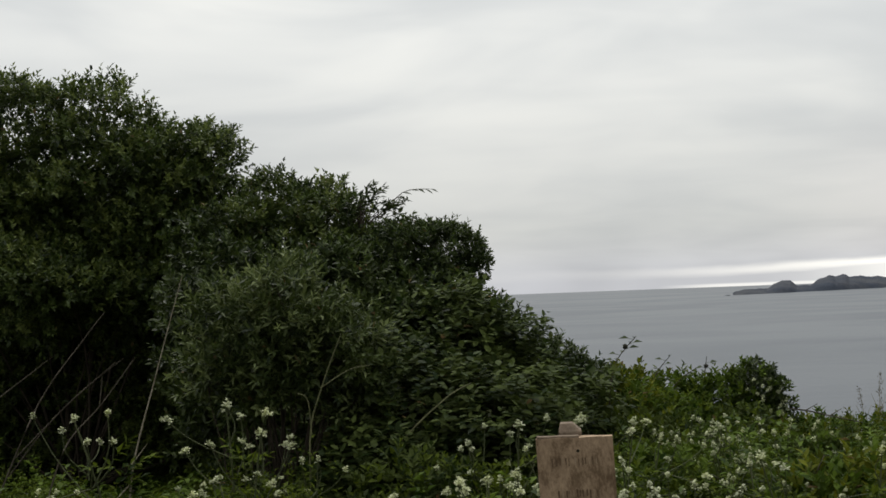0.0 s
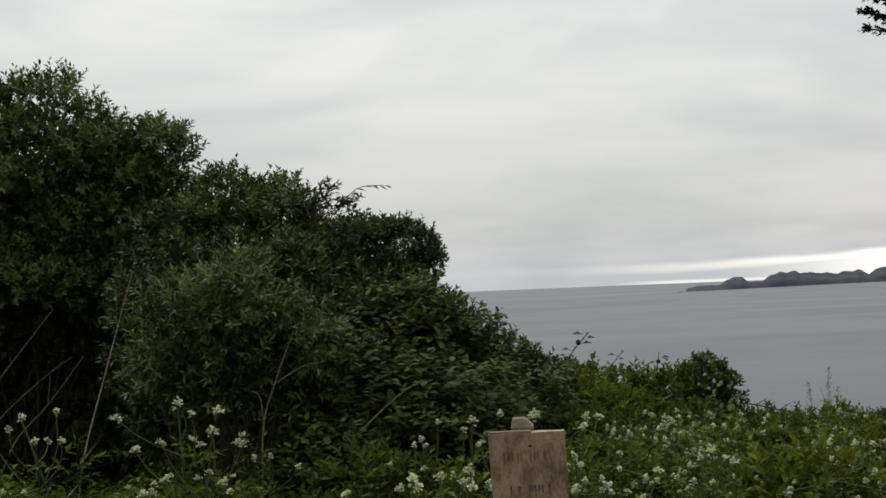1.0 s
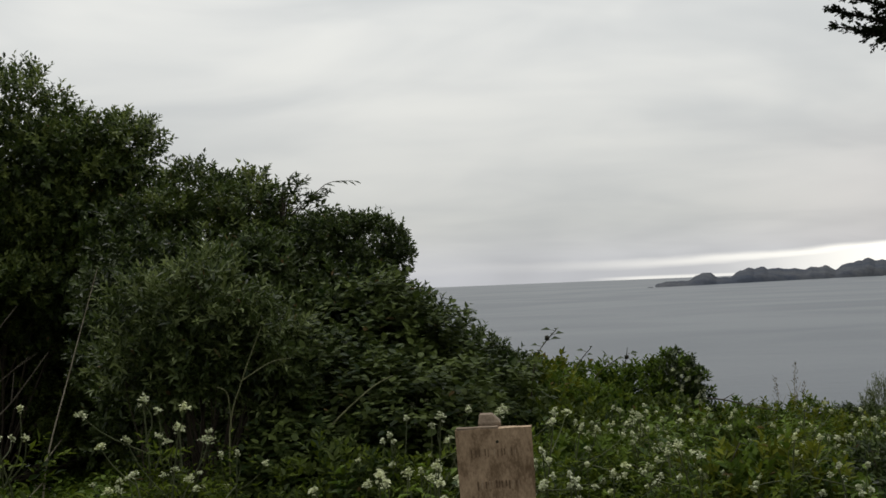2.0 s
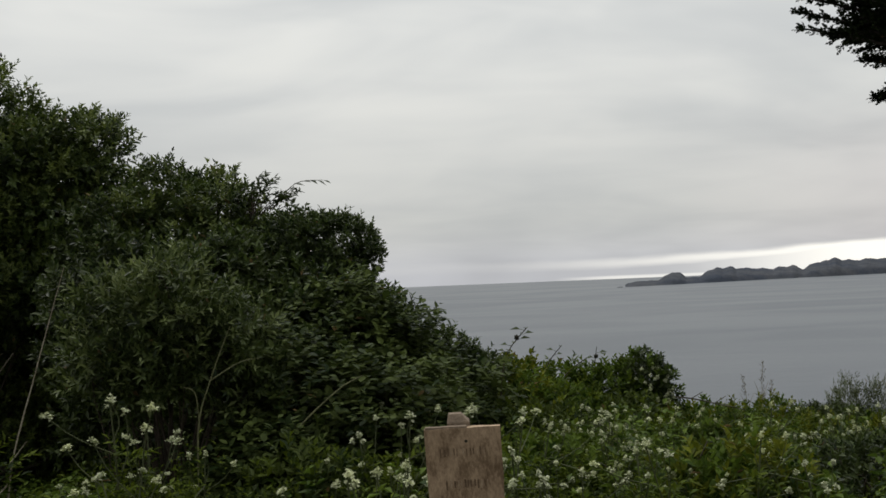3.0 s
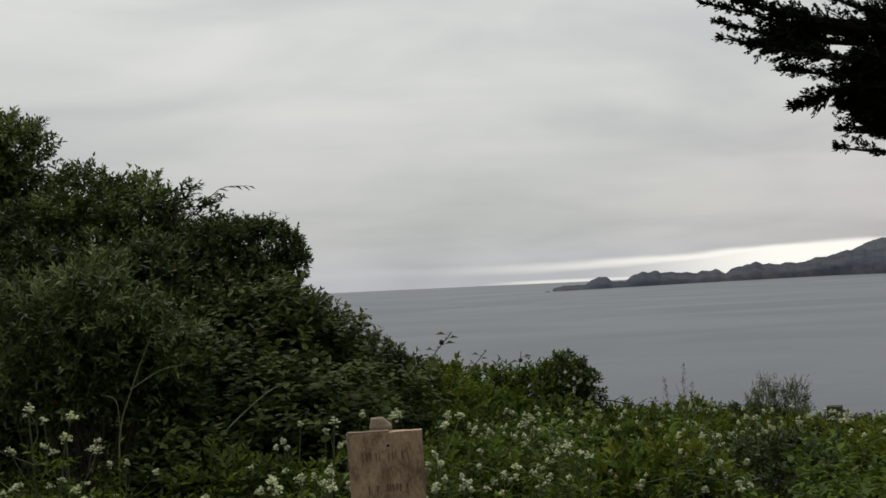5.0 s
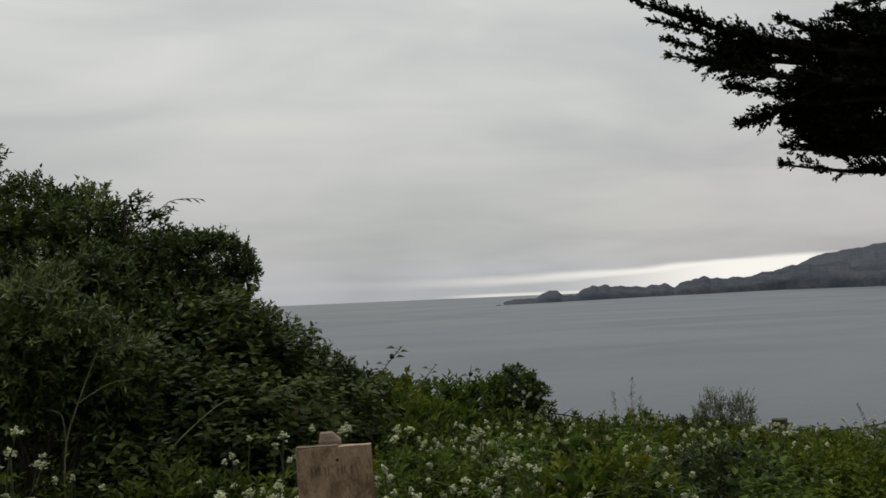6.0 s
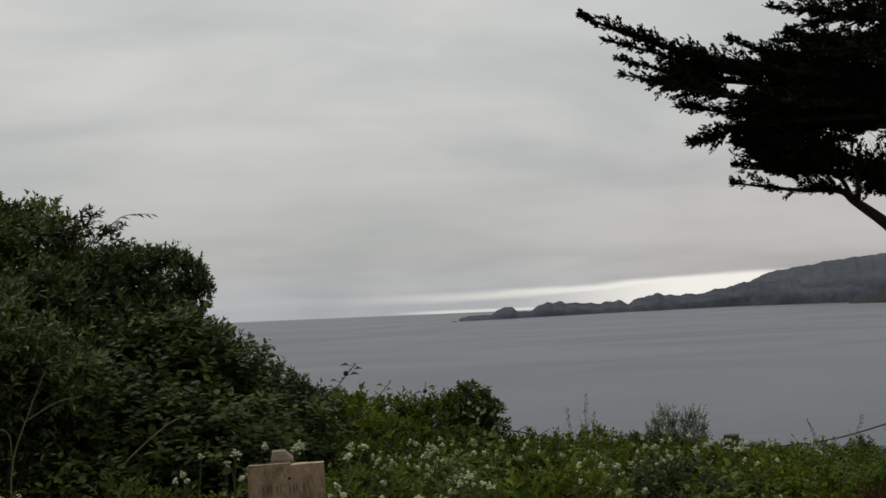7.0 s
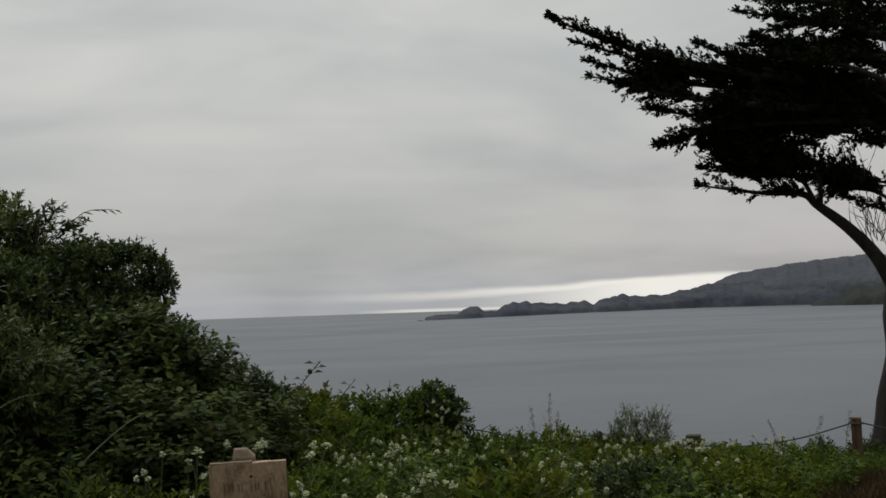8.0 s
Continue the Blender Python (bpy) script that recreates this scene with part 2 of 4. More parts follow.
def from_bm(name, bm, mat, smooth=False):
    bmesh.ops.recalc_face_normals(bm, faces=bm.faces)
    me = bpy.data.meshes.new(name)
    bm.to_mesh(me)
    bm.free()
    me.materials.append(mat)
    if smooth:
        for p in me.polygons:
            p.use_smooth = True
    return me


def unit(v):
    return v / np.maximum(np.linalg.norm(v, axis=-1, keepdims=True), 1e-9)


def leaf_rows(base, axis, facing, length, width, fold=0.18, droop=0.1):
    """Leaves as folded blades: corners and faces. Rows of base, axis and facing; a length and a width each."""
    side = unit(np.cross(axis, facing))
    face = np.cross(side, axis)
    L, W = length[:, None], width[:, None]
    mid = base + axis * L * 0.45 - face * W * fold
    tip = base + axis * L - face * L * droop
    left, right = mid + side * W * 0.5 + face * W * fold * 2, mid - side * W * 0.5 + face * W * fold * 2
    verts = np.stack([base, left, tip, right], 1).reshape(-1, 3)
    i = np.arange(len(base))[:, None] * 4
    faces = np.concatenate([i + [0, 1, 2], i + [0, 2, 3]], 1).reshape(-1, 3)
    return verts, faces


def round_leaf_rows(base, axis, facing, length, width, fold=0.18, droop=0.1):
    """Broad leaves, rounded and folded along the rib: corners and faces."""
    side = unit(np.cross(axis, facing))
    face = np.cross(side, axis)
    L, W = length[:, None], width[:, None]
    lift = face * W * fold
    low, high = base + axis * L * 0.28, base + axis * L * 0.68 - face * L * droop * 0.5
    tip = base + axis * L - face * L * droop
    rows = [base, low + side * W * 0.46 + lift, high + side * W * 0.40 + lift, tip, high - side * W * 0.40 + lift, low - side * W * 0.46 + lift]
    verts = np.stack(rows, 1).reshape(-1, 3)
    i = np.arange(len(base))[:, None] * 6
    faces = np.concatenate([i + [0, 1, 2], i + [0, 2, 3], i + [0, 3, 4], i + [0, 4, 5]], 1).reshape(-1, 3)
    return verts, faces


def pile(pieces):
    """Joins pieces of corners and faces."""
    verts, faces, at = [], [], 0
    for v, f in pieces:
        verts.append(v)
        faces.append(f + at)
        at += len(v)
    return np.concatenate(verts), np.concatenate(faces)


def tube_rows(points, r0, r1, sides=6):
    """A tapered tube along points, as corners and four-sided faces."""
    points = np.asarray(points, float)
    ways = unit(np.gradient(points, axis=0))
    ref = np.where(np.abs(ways[:, 2:3]) > 0.9, [[1.0, 0, 0]], [[0, 0, 1.0]])
    a = unit(np.cross(ways, ref))
    b = np.cross(ways, a)
    n = len(points)
    radius = np.linspace(r0, r1, n)[:, None, None]
    turn = np.linspace(0, 2 * np.pi, sides, endpoint=False)
    ring = np.cos(turn)[None, :, None] * a[:, None] + np.sin(turn)[None, :, None] * b[:, None]
    verts = (points[:, None] + ring * radius).reshape(-1, 3)
    i, j = np.meshgrid(np.arange(n - 1), np.arange(sides), indexing="ij")
    k = (j + 1) % sides
    faces = np.stack([i * sides + j, i * sides + k, (i + 1) * sides + k, (i + 1) * sides + j], -1).reshape(-1, 4)
    return verts, faces


def bend(points, steps=14):
    """A smooth line through a few points."""
    p = np.asarray(points, float)
    t = np.linspace(0, len(p) - 1, steps)
    i = np.clip(t.astype(int), 0, len(p) - 2)
    u = (t - i)[:, None]
    a, b, c, d = p[np.maximum(i - 1, 0)], p[i], p[i + 1], p[np.minimum(i + 2, len(p) - 1)]
    return 0.5 * (2 * b + (c - a) * u + (2 * a - 5 * b + 4 * c - d) * u ** 2 + (3 * b - a - 3 * c + d) * u ** 3)


def ball(rng, n):
    return unit(rng.normal(size=(n, 3)))


def lumps(d, seed, scale=2.2):
    """A cheap smooth noise over directions, about -1 to 1."""
    r = np.random.default_rng(seed)
    out = np.zeros(len(d))
    for k in range(7):
        f = r.normal(size=3) * scale * (1 + 0.45 * k)
        out += np.sin(d @ f + r.uniform(0, 6.28)) / (1 + 0.45 * k)
    return out / 2.2


def shoots(rng, base, axis, reach, leaves, leaf, width, spread=(0.6, 1.2), flat=0.0, fold=0.18, droop=0.1, broad=False):
    """Leafy shoots: on each base a twig along its axis, with leaves set round it."""
    n = len(base)
    ref = ball(rng, n)
    a = unit(np.cross(axis, ref))
    b = np.cross(axis, a)
    u = np.tile(np.linspace(0.12, 1.0, leaves), (n, 1)) + rng.normal(0, 0.04, (n, leaves))
    turn = np.arange(leaves)[None] * 2.4 + rng.uniform(0, 6.28, (n, 1))
    wide = rng.uniform(spread[0], spread[1], (n, leaves)) * (1.15 - 0.5 * u)
    radial = np.cos(turn)[..., None] * a[:, None] + np.sin(turn)[..., None] * b[:, None]
    way = unit(np.cos(wide)[..., None] * axis[:, None] + np.sin(wide)[..., None] * radial)
    if flat:
        way[..., 2] *= 1 - flat
        way = unit(way)
    facing = unit(axis[:, None] * 0.7 + np.array([0, 0, 0.6 + flat * 2]) + rng.normal(0, 0.3, (n, leaves, 3)))
    foot = base[:, None] + axis[:, None] * (u * reach[:, None])[..., None]
    size = leaf * rng.uniform(0.6, 1.25, (n, leaves)) * (1.1 - 0.35 * u)
    return (round_leaf_rows if broad else leaf_rows)(foot.reshape(-1, 3), way.reshape(-1, 3), facing.reshape(-1, 3), size.ravel(), size.ravel() * width, fold, droop)


def spread_out(rng, n, gap, r):
    """Directions whose points on an ellipsoid keep a gap between them."""
    kept = np.zeros((0, 3))
    for d in ball(rng, n):
        if not len(kept) or np.min(np.linalg.norm((kept - d) * r, axis=1)) > gap:
            kept = np.vstack([kept, d])
    return kept


def crown_rows(rng, lobes, bough, density, reach, up=0.5, seed=1, rough=0.2, fill=0.35, gap=1.1):
    """A crown over rounded lobes (centre, radii): each lobe carries separate leafy boughs with dark gaps between them.
    Gives the feet, ways and lengths of the shoots, and which of them are young or sky-lit tips."""
    bases, axes, young = [], [], []
    for k, (c, r) in enumerate(lobes):
        c, r = np.array(c), np.array(r)
        area = 4 * np.pi * ((r[0] * r[1]) ** 1.6 / 3 + (r[0] * r[2]) ** 1.6 / 3 + (r[1] * r[2]) ** 1.6 / 3) ** (1 / 1.6)
        d = spread_out(rng, int(9 * area / bough ** 2), bough * gap, r)
        shell = 1 + rough * lumps(d, seed * 31 + k, 2.6)
        radius = bough * rng.uniform(0.55, 1.2, len(d))
        centre = c + d * (r - radius[:, None] * 0.7) * shell[:, None]
        keep = centre[:, 2] > -0.35 + min(0.0, c[2])
        for j, (c2, r2) in enumerate(lobes):
            if j != k:
                keep &= np.linalg.norm((centre - c2) / r2, axis=1) > 0.72
        centre, out, radius = centre[keep], unit(d / r)[keep], radius[keep]
        for p, o, q in zip(centre, out, radius):
            m = max(6, int(density * q * q * 9.0))
            way = unit(o * 0.65 + np.array([0, 0, 0.70]))
            e = unit(ball(rng, m) + way * 0.9)
            foot = p + e * q * (rng.random((m, 1)) ** 0.4) * [1.15, 1.15, 0.85]
            bases.append(foot)
            a = unit(e * 0.6 + o * 0.35 + np.array([0, 0, up]) + rng.normal(0, 0.26, (m, 3)))
            axes.append(a)
            # up-facing shoots: young growth and sky-lit tops share the paler leaf colour
            young.append((e @ way > 0.45) & (rng.random(m) < 0.40))
        n = int(area * density * fill)
        d = ball(rng, n)
        bases.append(c + d * (r - bough * 0.7) * rng.uniform(0.45, 0.95, n)[:, None])
        axes.append(unit(d + np.array([0, 0, up]) + rng.normal(0, 0.4, (n, 3))))
        young.append(np.zeros(n, bool))
    base = np.concatenate(bases)
    return base, np.concatenate(axes), reach * rng.uniform(0.5, 1.4, len(base)), np.concatenate(young)


def branch_rows(rng, root, p, r0):
    mid = root * 0.5 + p * 0.5 + rng.normal(0, 0.12, 3) + [0, 0, 0.1]
    return tube_rows(bend([root + rng.normal(0, 0.06, 3) * [1, 1, 0], mid, p], 7) - root, r0, 0.003, 5)


def shrub(name, label, category, lobes, mat, root, seed, bough, density, reach, leaves, leaf, width, group="", stems=26, thick=0.035, tips=None,
          up=0.5, rough=0.2, fill=0.35, gap=1.1, **more):
    rng = np.random.default_rng(seed)
    thing = tagged(new(name), label, category, group)
    thing.location = root
    root = np.array(root)
    base, axis, length, young = crown_rows(rng, lobes, bough, density, reach, up, seed, rough, fill, gap)
    if not tips:
        young[:] = False
    old = ~young
    v, f = shoots(rng, base[old], axis[old], length[old], leaves, leaf, width, **more)
    part("crown", mesh_of("crown", v - root, f, mat), thing)
    if tips:
        v, f = shoots(rng, base[young], axis[young], length[young] * 1.15, leaves, leaf, width, **more)
        part("young_lit_leaves", mesh_of("young_lit_leaves", v - root, f, tips), thing, "young and sky-lit leaves at the shoot tips, paler in colour", "stuff")
    ends = base[rng.choice(len(base), stems, replace=False)]
    main = min(9, stems // 2)
    for p in ends[:main]:
        part("stem", mesh_of("stem", *branch_rows(rng, root, p, thick * rng.uniform(0.6, 1.0)), BARK, True), thing)
    v, f = pile([branch_rows(rng, root, p, thick * rng.uniform(0.25, 0.5)) for p in ends[main:]])
    part("twig_work", mesh_of("twig_work", v, f, BARK, True), thing, kind="stuff")
    return thing


# ---- ground, sea, headlands ----
def ground_height(x, y):
    r = np.hypot(x, y)
    az = np.degrees(np.arctan2(x, y))
    rim = 19.0 + 300.0 * np.clip((np.abs(az - 5) - 75) / 60.0, 0, 1) ** 2
    shelf = -0.1 * np.clip(r - 7.0, 0, 13) * np.clip(1.6 - np.abs(az) / 90.0, 0, 1)
    drop = np.clip(r - rim, 0, None)
    z = shelf - 0.85 * drop ** 1.05 * (drop > 0)
    z = z + 0.05 * np.sin(x * 1.3 + 0.4) * np.sin(y * 1.1) + 0.02 * np.sin(x * 4.1) * np.sin(y * 3.7 + 1)
    return np.maximum(z, SEA - 6)


def build_ground():
    rings = np.concatenate([[0.0], np.geomspace(0.6, 30, 46), np.geomspace(33, 480, 40)])
    spokes = 160
    turn = np.linspace(0, 2 * np.pi, spokes, endpoint=False)
    x, y = rings[:, None] * np.sin(turn), rings[:, None] * np.cos(turn)
    verts = np.stack([x, y, ground_height(x, y)], -1).reshape(-1, 3)
    i, j = np.meshgrid(np.arange(len(rings) - 1), np.arange(spokes), indexing="ij")
    k = (j + 1) % spokes
    faces = np.stack([i * spokes + j, (i + 1) * spokes + j, (i + 1) * spokes + k, i * spokes + k], -1).reshape(-1, 4)
    ob = new("ground", mesh_of("ground", verts, faces, SOIL, True))
    tagged(ob, "brown coastal soil shelf falling away to the sea", "ground", kind="structure")


def build_sea():
    rings, spokes = np.geomspace(20, R_SEA, 30), 256
    turn = np.linspace(0, 2 * np.pi, spokes, endpoint=False)
    x, y = rings[:, None] * np.sin(turn), rings[:, None] * np.cos(turn)
    verts = np.stack([x, y, np.full_like(x, SEA)], -1).reshape(-1, 3)
    i, j = np.meshgrid(np.arange(len(rings) - 1), np.arange(spokes), indexing="ij")
    k = (j + 1) % spokes
    faces = np.stack([i * spokes + j, (i + 1) * spokes + j, (i + 1) * spokes + k, i * spokes + k], -1).reshape(-1, 4)
    ob = new("water", mesh_of("water", verts, faces, WATER, True))
    tagged(ob, "calm grey sea under an overcast sky", "sea", kind="structure")


def headland(name, label, az0, az1, shore, peaks, mat, seed, deep=420.0, columns=700, rows=26, jagged=0.035):
    """A coast from one bearing to another: shore gives the distance, peaks (bearing, height, half width) the skyline."""
    az = np.linspace(az0, az1, columns)
    far = np.interp(az, [a for a, _ in shore], [d for _, d in shore])
    crest = np.zeros(columns)
    for a, h, wide in peaks:
        crest = crest + (h * np.exp(-np.abs((az - a) / wide) ** 2.2)) ** 5
    crest = crest ** 0.2 * 0.94
    rng = np.random.default_rng(seed)
    jag = sum(np.sin(az * f + rng.uniform(0, 6)) / f ** 0.5 for f in (5.0, 9.0, 17.0, 31.0, 53.0, 87.0, 131.0))
    crest = crest * (1 + jagged * jag) + 0.7 * jag
    crest = np.maximum(crest, 2.0) * np.clip((az - az0) / 0.12, 0, 1) ** 0.5
    s = np.linspace(0, 1, rows)
    rise = np.where(s < 0.6, np.minimum(1.0, 0.42 * np.clip(s / 0.06, 0, 1) ** 0.6 + 0.58 * np.clip((s - 0.03) / 0.57, 0, 1) ** 0.9), 1 - 0.9 * (np.clip(s - 0.6, 0, 1) / 0.4) ** 1.5)
    A, S = np.meshgrid(az, s, indexing="ij")
    gully = sum(np.sin(A * f * 1.0 + S * g + rng.uniform(0, 6)) / (1 + k) for k, (f, g) in enumerate(((4, 5), (9, -7), (17, 9))))
    z = crest[:, None] * rise[None] * (1 + 0.035 * gully * np.sin(np.pi * np.clip(S / 0.6, 0, 1)))
    d = far[:, None] + S * deep + 16 * gully * S
    x, y = d * np.sin(np.radians(A)), d * np.cos(np.radians(A))
    verts = np.stack([x, y, SEA - 1.5 + z], -1).reshape(-1, 3)
    i, j = np.meshgrid(np.arange(columns - 1), np.arange(rows - 1), indexing="ij")
    faces = np.stack([i * rows + j, (i + 1) * rows + j, (i + 1) * rows + j + 1, i * rows + j + 1], -1).reshape(-1, 4)
    ob = new(name, mesh_of(name, verts, faces, mat, True))
    return tagged(ob, label, "headland", kind="structure")


build_ground()
build_sea()
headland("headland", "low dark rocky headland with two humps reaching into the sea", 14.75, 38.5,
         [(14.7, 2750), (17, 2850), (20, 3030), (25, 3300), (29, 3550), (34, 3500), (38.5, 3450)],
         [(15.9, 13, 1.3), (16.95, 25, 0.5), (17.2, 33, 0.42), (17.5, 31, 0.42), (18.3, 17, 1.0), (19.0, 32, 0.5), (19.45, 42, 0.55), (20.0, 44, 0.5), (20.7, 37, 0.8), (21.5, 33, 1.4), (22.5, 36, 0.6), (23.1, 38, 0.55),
          (24.2, 43, 0.8), (24.7, 50, 0.5), (25.05, 56, 0.45), (25.6, 48, 0.7), (26.6, 49, 1.6), (28.2, 62, 1.5), (29.6, 82, 1.7), (31.5, 84, 2.4), (34, 80, 2.5)], HAZED_ROCK, 3)
headland("headland_far", "high coastal hill with haze in its rock colour, its top in low cloud", 28.4, 62.0,
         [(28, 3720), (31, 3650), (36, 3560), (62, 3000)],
         [(29.6, 70, 1.6), (30.5, 104, 1.5), (31.5, 120, 1.9), (32.9, 132, 2.4), (34.3, 143, 2.6), (36.0, 154, 3.0), (38, 162, 3.6), (44, 185, 7.0), (55, 190, 9.0)], HAZED_ROCK_FAR, 5, deep=700.0, jagged=0.012)
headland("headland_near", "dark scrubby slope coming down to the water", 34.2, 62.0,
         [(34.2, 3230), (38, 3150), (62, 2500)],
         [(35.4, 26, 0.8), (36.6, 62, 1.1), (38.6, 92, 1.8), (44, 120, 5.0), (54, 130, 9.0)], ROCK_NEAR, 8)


def build_sea_rocks():
    """Small rocks awash off the headland's tip."""
    rng = np.random.default_rng(9)
    for az, far, size in ((14.40, 2740, 1.6), (14.50, 2745, 2.6), (14.60, 2742, 2.2)):
        bm = bmesh.new()
        bmesh.ops.create_icosphere(bm, subdivisions=3, radius=size)
        for v in bm.verts:
            v.co *= 1 + 0.35 * noise.noise(v.co * (1.1 / size) + Vector((az, 0, 0)))
            v.co.x *= 1.8
        rock = tagged(new("sea_rock", from_bm("sea_rock", bm, HAZED_ROCK, True)), "small dark rock awash off the headland tip", "rock", "rocks off the headland")
        rock.matrix_basis = pose(far * math.sin(radians(az)), far * math.cos(radians(az)), SEA - size * 0.2, 0, 0, rng.uniform(0, 360))


build_sea_rocks()


def herb_height(x, y):
    r, az = np.hypot(x, y), np.degrees(np.arctan2(x, y))
    h = np.interp(r, [3.4, 4.2, 5.5, 8.0, 12.0, 15.0, 17.0], [0.50, 0.60, 0.66, 0.58, 0.42, 0.27, 0.22])
    return h * (1 - 0.45 * np.exp(-((az + 16.5) / 3.2) ** 2))


# ---- the shrubs on the seaward slope ----
def build_shrubs():
    shrub("tall_shrub", "tall dense dark evergreen shrub with tufted upright shoots", "shrub",
          [((-5.5, 11.3, 2.35), (1.0, 0.9, 1.55)), ((-4.4, 10.9, 2.55), (0.95, 0.8, 1.30)), ((-3.40, 10.8, 2.58), (0.72, 0.75, 1.14)),
           ((-2.80, 10.7, 2.30), (0.52, 0.6, 0.95)), ((-2.36, 10.75, 2.62), (0.27, 0.40, 0.68)), ((-3.8, 9.95, 1.62), (0.75, 0.45, 0.50)), ((-2.9, 10.3, 1.60), (0.5, 0.4, 0.5)),
           ((-3.7, 11.6, 0.6), (1.9, 0.4, 1.3)), ((-2.5, 11.2, 0.9), (0.9, 0.4, 1.2))],
          EVERGREEN, (-3.8, 11.3, -0.4), 11, 0.37, 96, 0.14, 11, 0.070, 0.46, stems=30, thick=0.05, tips=YOUNG_LIT, up=0.35, rough=0.13, fill=0.42, gap=1.22, spread=(0.6, 1.3))
    # added backing: dense leaves that stop light coming through the tall shrub
    shrub("evergreen_shrub", "dark broad-leaved backing shrub, added to block light behind the tall shrub", "shrub",
          [((-4.6, 12.3, 0.6), (1.3, 0.45, 1.5)), ((-3.0, 12.2, 0.6), (1.2, 0.45, 1.5)), ((-3.9, 11.8, 1.9), (1.3, 0.4, 0.9)), ((-5.8, 12.2, 0.8), (0.8, 0.45, 1.6))],
          MYRTLE, (-4.0, 12.2, -0.8), 18, 0.34, 60, 0.18, 8, 0.13, 0.55, stems=24, thick=0.04, up=0.3, rough=0.12, fill=1.4)
    shrub("evergreen_shrub", "rounded dark evergreen shrub with small glossy leaves", "shrub",
          [((-1.44, 9.75, 1.80), (0.40, 0.6, 0.78)), ((-1.10, 9.7, 1.77), (0.38, 0.6, 0.76)), ((-0.64, 9.6, 1.42), (0.36, 0.55, 0.66)), ((-1.2, 9.4, 0.9), (0.9, 0.5, 0.8))],
          EVERGREEN, (-1.1, 9.7, -0.25), 12, 0.21, 125, 0.11, 10, 0.062, 0.46, stems=36, thick=0.045, tips=YOUNG_LIT, up=0.4, rough=0.16, fill=0.4, gap=1.25, spread=(0.6, 1.3))
    shrub("domed_shrub", "wind-clipped dark shrub with a smooth domed top", "shrub",
          [((-0.32, 9.2, 1.54), (0.40, 0.5, 0.60)), ((-0.02, 9.1, 1.84), (0.34, 0.42, 0.27)), ((0.19, 9.1, 1.74), (0.16, 0.25, 0.20)), ((-0.15, 9.0, 1.05), (0.5, 0.5, 0.6))],
          MYRTLE, (-0.1, 9.1, -0.2), 13, 0.13, 170, 0.06, 9, 0.05, 0.45, stems=60, thick=0.04, tips=EVERGREEN, up=0.45, rough=0.06)
    shrub("evergreen_shrub", "dark leafy shrub filling the hollow between taller shrubs", "shrub",
          [((-1.75, 9.0, 1.25), (0.55, 0.4, 0.75)), ((-0.85, 8.9, 1.30), (0.65, 0.45, 0.68)), ((-1.95, 9.6, 1.55), (0.40, 0.4, 0.72)), ((-0.2, 8.6, 1.10), (0.55, 0.4, 0.55)), ((0.2, 8.5, 0.95), (0.45, 0.4, 0.55)), ((-1.2, 8.8, 0.5), (0.9, 0.3, 0.6))],
          MYRTLE, (-1.2, 9.0, -0.15), 14, 0.19, 88, 0.12, 10, 0.074, 0.44, spread=(0.6, 1.3), fill=0.4, gap=1.2, stems=36, thick=0.04, tips=EVERGREEN, up=0.45, rough=0.18)
    shrub("willowy_shrub", "pale grey-green shrub with slender upright leaves", "shrub",
          [((-1.30, 6.95, 1.36), (0.27, 0.30, 0.32)), ((-1.00, 6.9, 1.38), (0.26, 0.3, 0.36)), ((-0.70, 6.95, 1.22), (0.24, 0.28, 0.30)), ((-1.40, 6.9, 1.14), (0.20, 0.26, 0.28)), ((-1.05, 6.85, 1.08), (0.36, 0.28, 0.27)), ((-0.60, 6.95, 0.95), (0.2, 0.22, 0.26))],
          WILLOW, (-1.05, 6.9, 0.0), 15, 0.13, 120, 0.12, 10, 0.066, 0.34, stems=34, thick=0.02, tips=PALE, up=0.3, rough=0.30, spread=(0.5, 1.3))
    shrub("bramble_thicket", "sprawling bramble thicket with broad leaves in layers", "bramble",
          [((0.08, 8.1, 0.90), (0.52, 0.5, 0.58)), ((0.50, 7.9, 0.72), (0.34, 0.45, 0.54)), ((-0.35, 7.3, 0.62), (0.62, 0.5, 0.64)), ((0.2, 7.0, 0.5), (0.62, 0.45, 0.52)), ((0.78, 7.4, 0.5), (0.40, 0.45, 0.45)), ((-0.45, 6.6, 0.3), (0.5, 0.35, 0.4))],
          BRAMBLE, (0.1, 7.5, 0.0), 16, 0.17, 72, 0.13, 7, 0.072, 0.66, stems=30, thick=0.014, up=0.15, rough=0.26, gap=1.25, spread=(0.8, 1.5), flat=0.6, droop=0.08, fold=0.08, broad=True)
    shrub("low_bush", "small rounded bush on the bank", "bush",
          [((0.84, 8.1, 0.76), (0.2, 0.22, 0.36)), ((1.02, 8.1, 0.70), (0.16, 0.2, 0.34))],
          MYRTLE, (0.93, 8.1, -0.1), 17, 0.10, 190, 0.08, 8, 0.052, 0.42, stems=14, thick=0.014, tips=EVERGREEN, up=0.6)
    # the green bushes that stand close together along the bank
    row = ((1.42, 9.2, 0.40), (0.32, 0.36, 0.40)), ((1.86, 9.2, 0.36), (0.32, 0.36, 0.38)), ((2.22, 9.15, 0.40), (0.28, 0.36, 0.38)), ((1.18, 8.3, 0.42), (0.36, 0.4, 0.46)), ((1.70, 8.4, 0.22), (0.42, 0.4, 0.44)), ((2.25, 8.4, 0.12), (0.40, 0.4, 0.44))
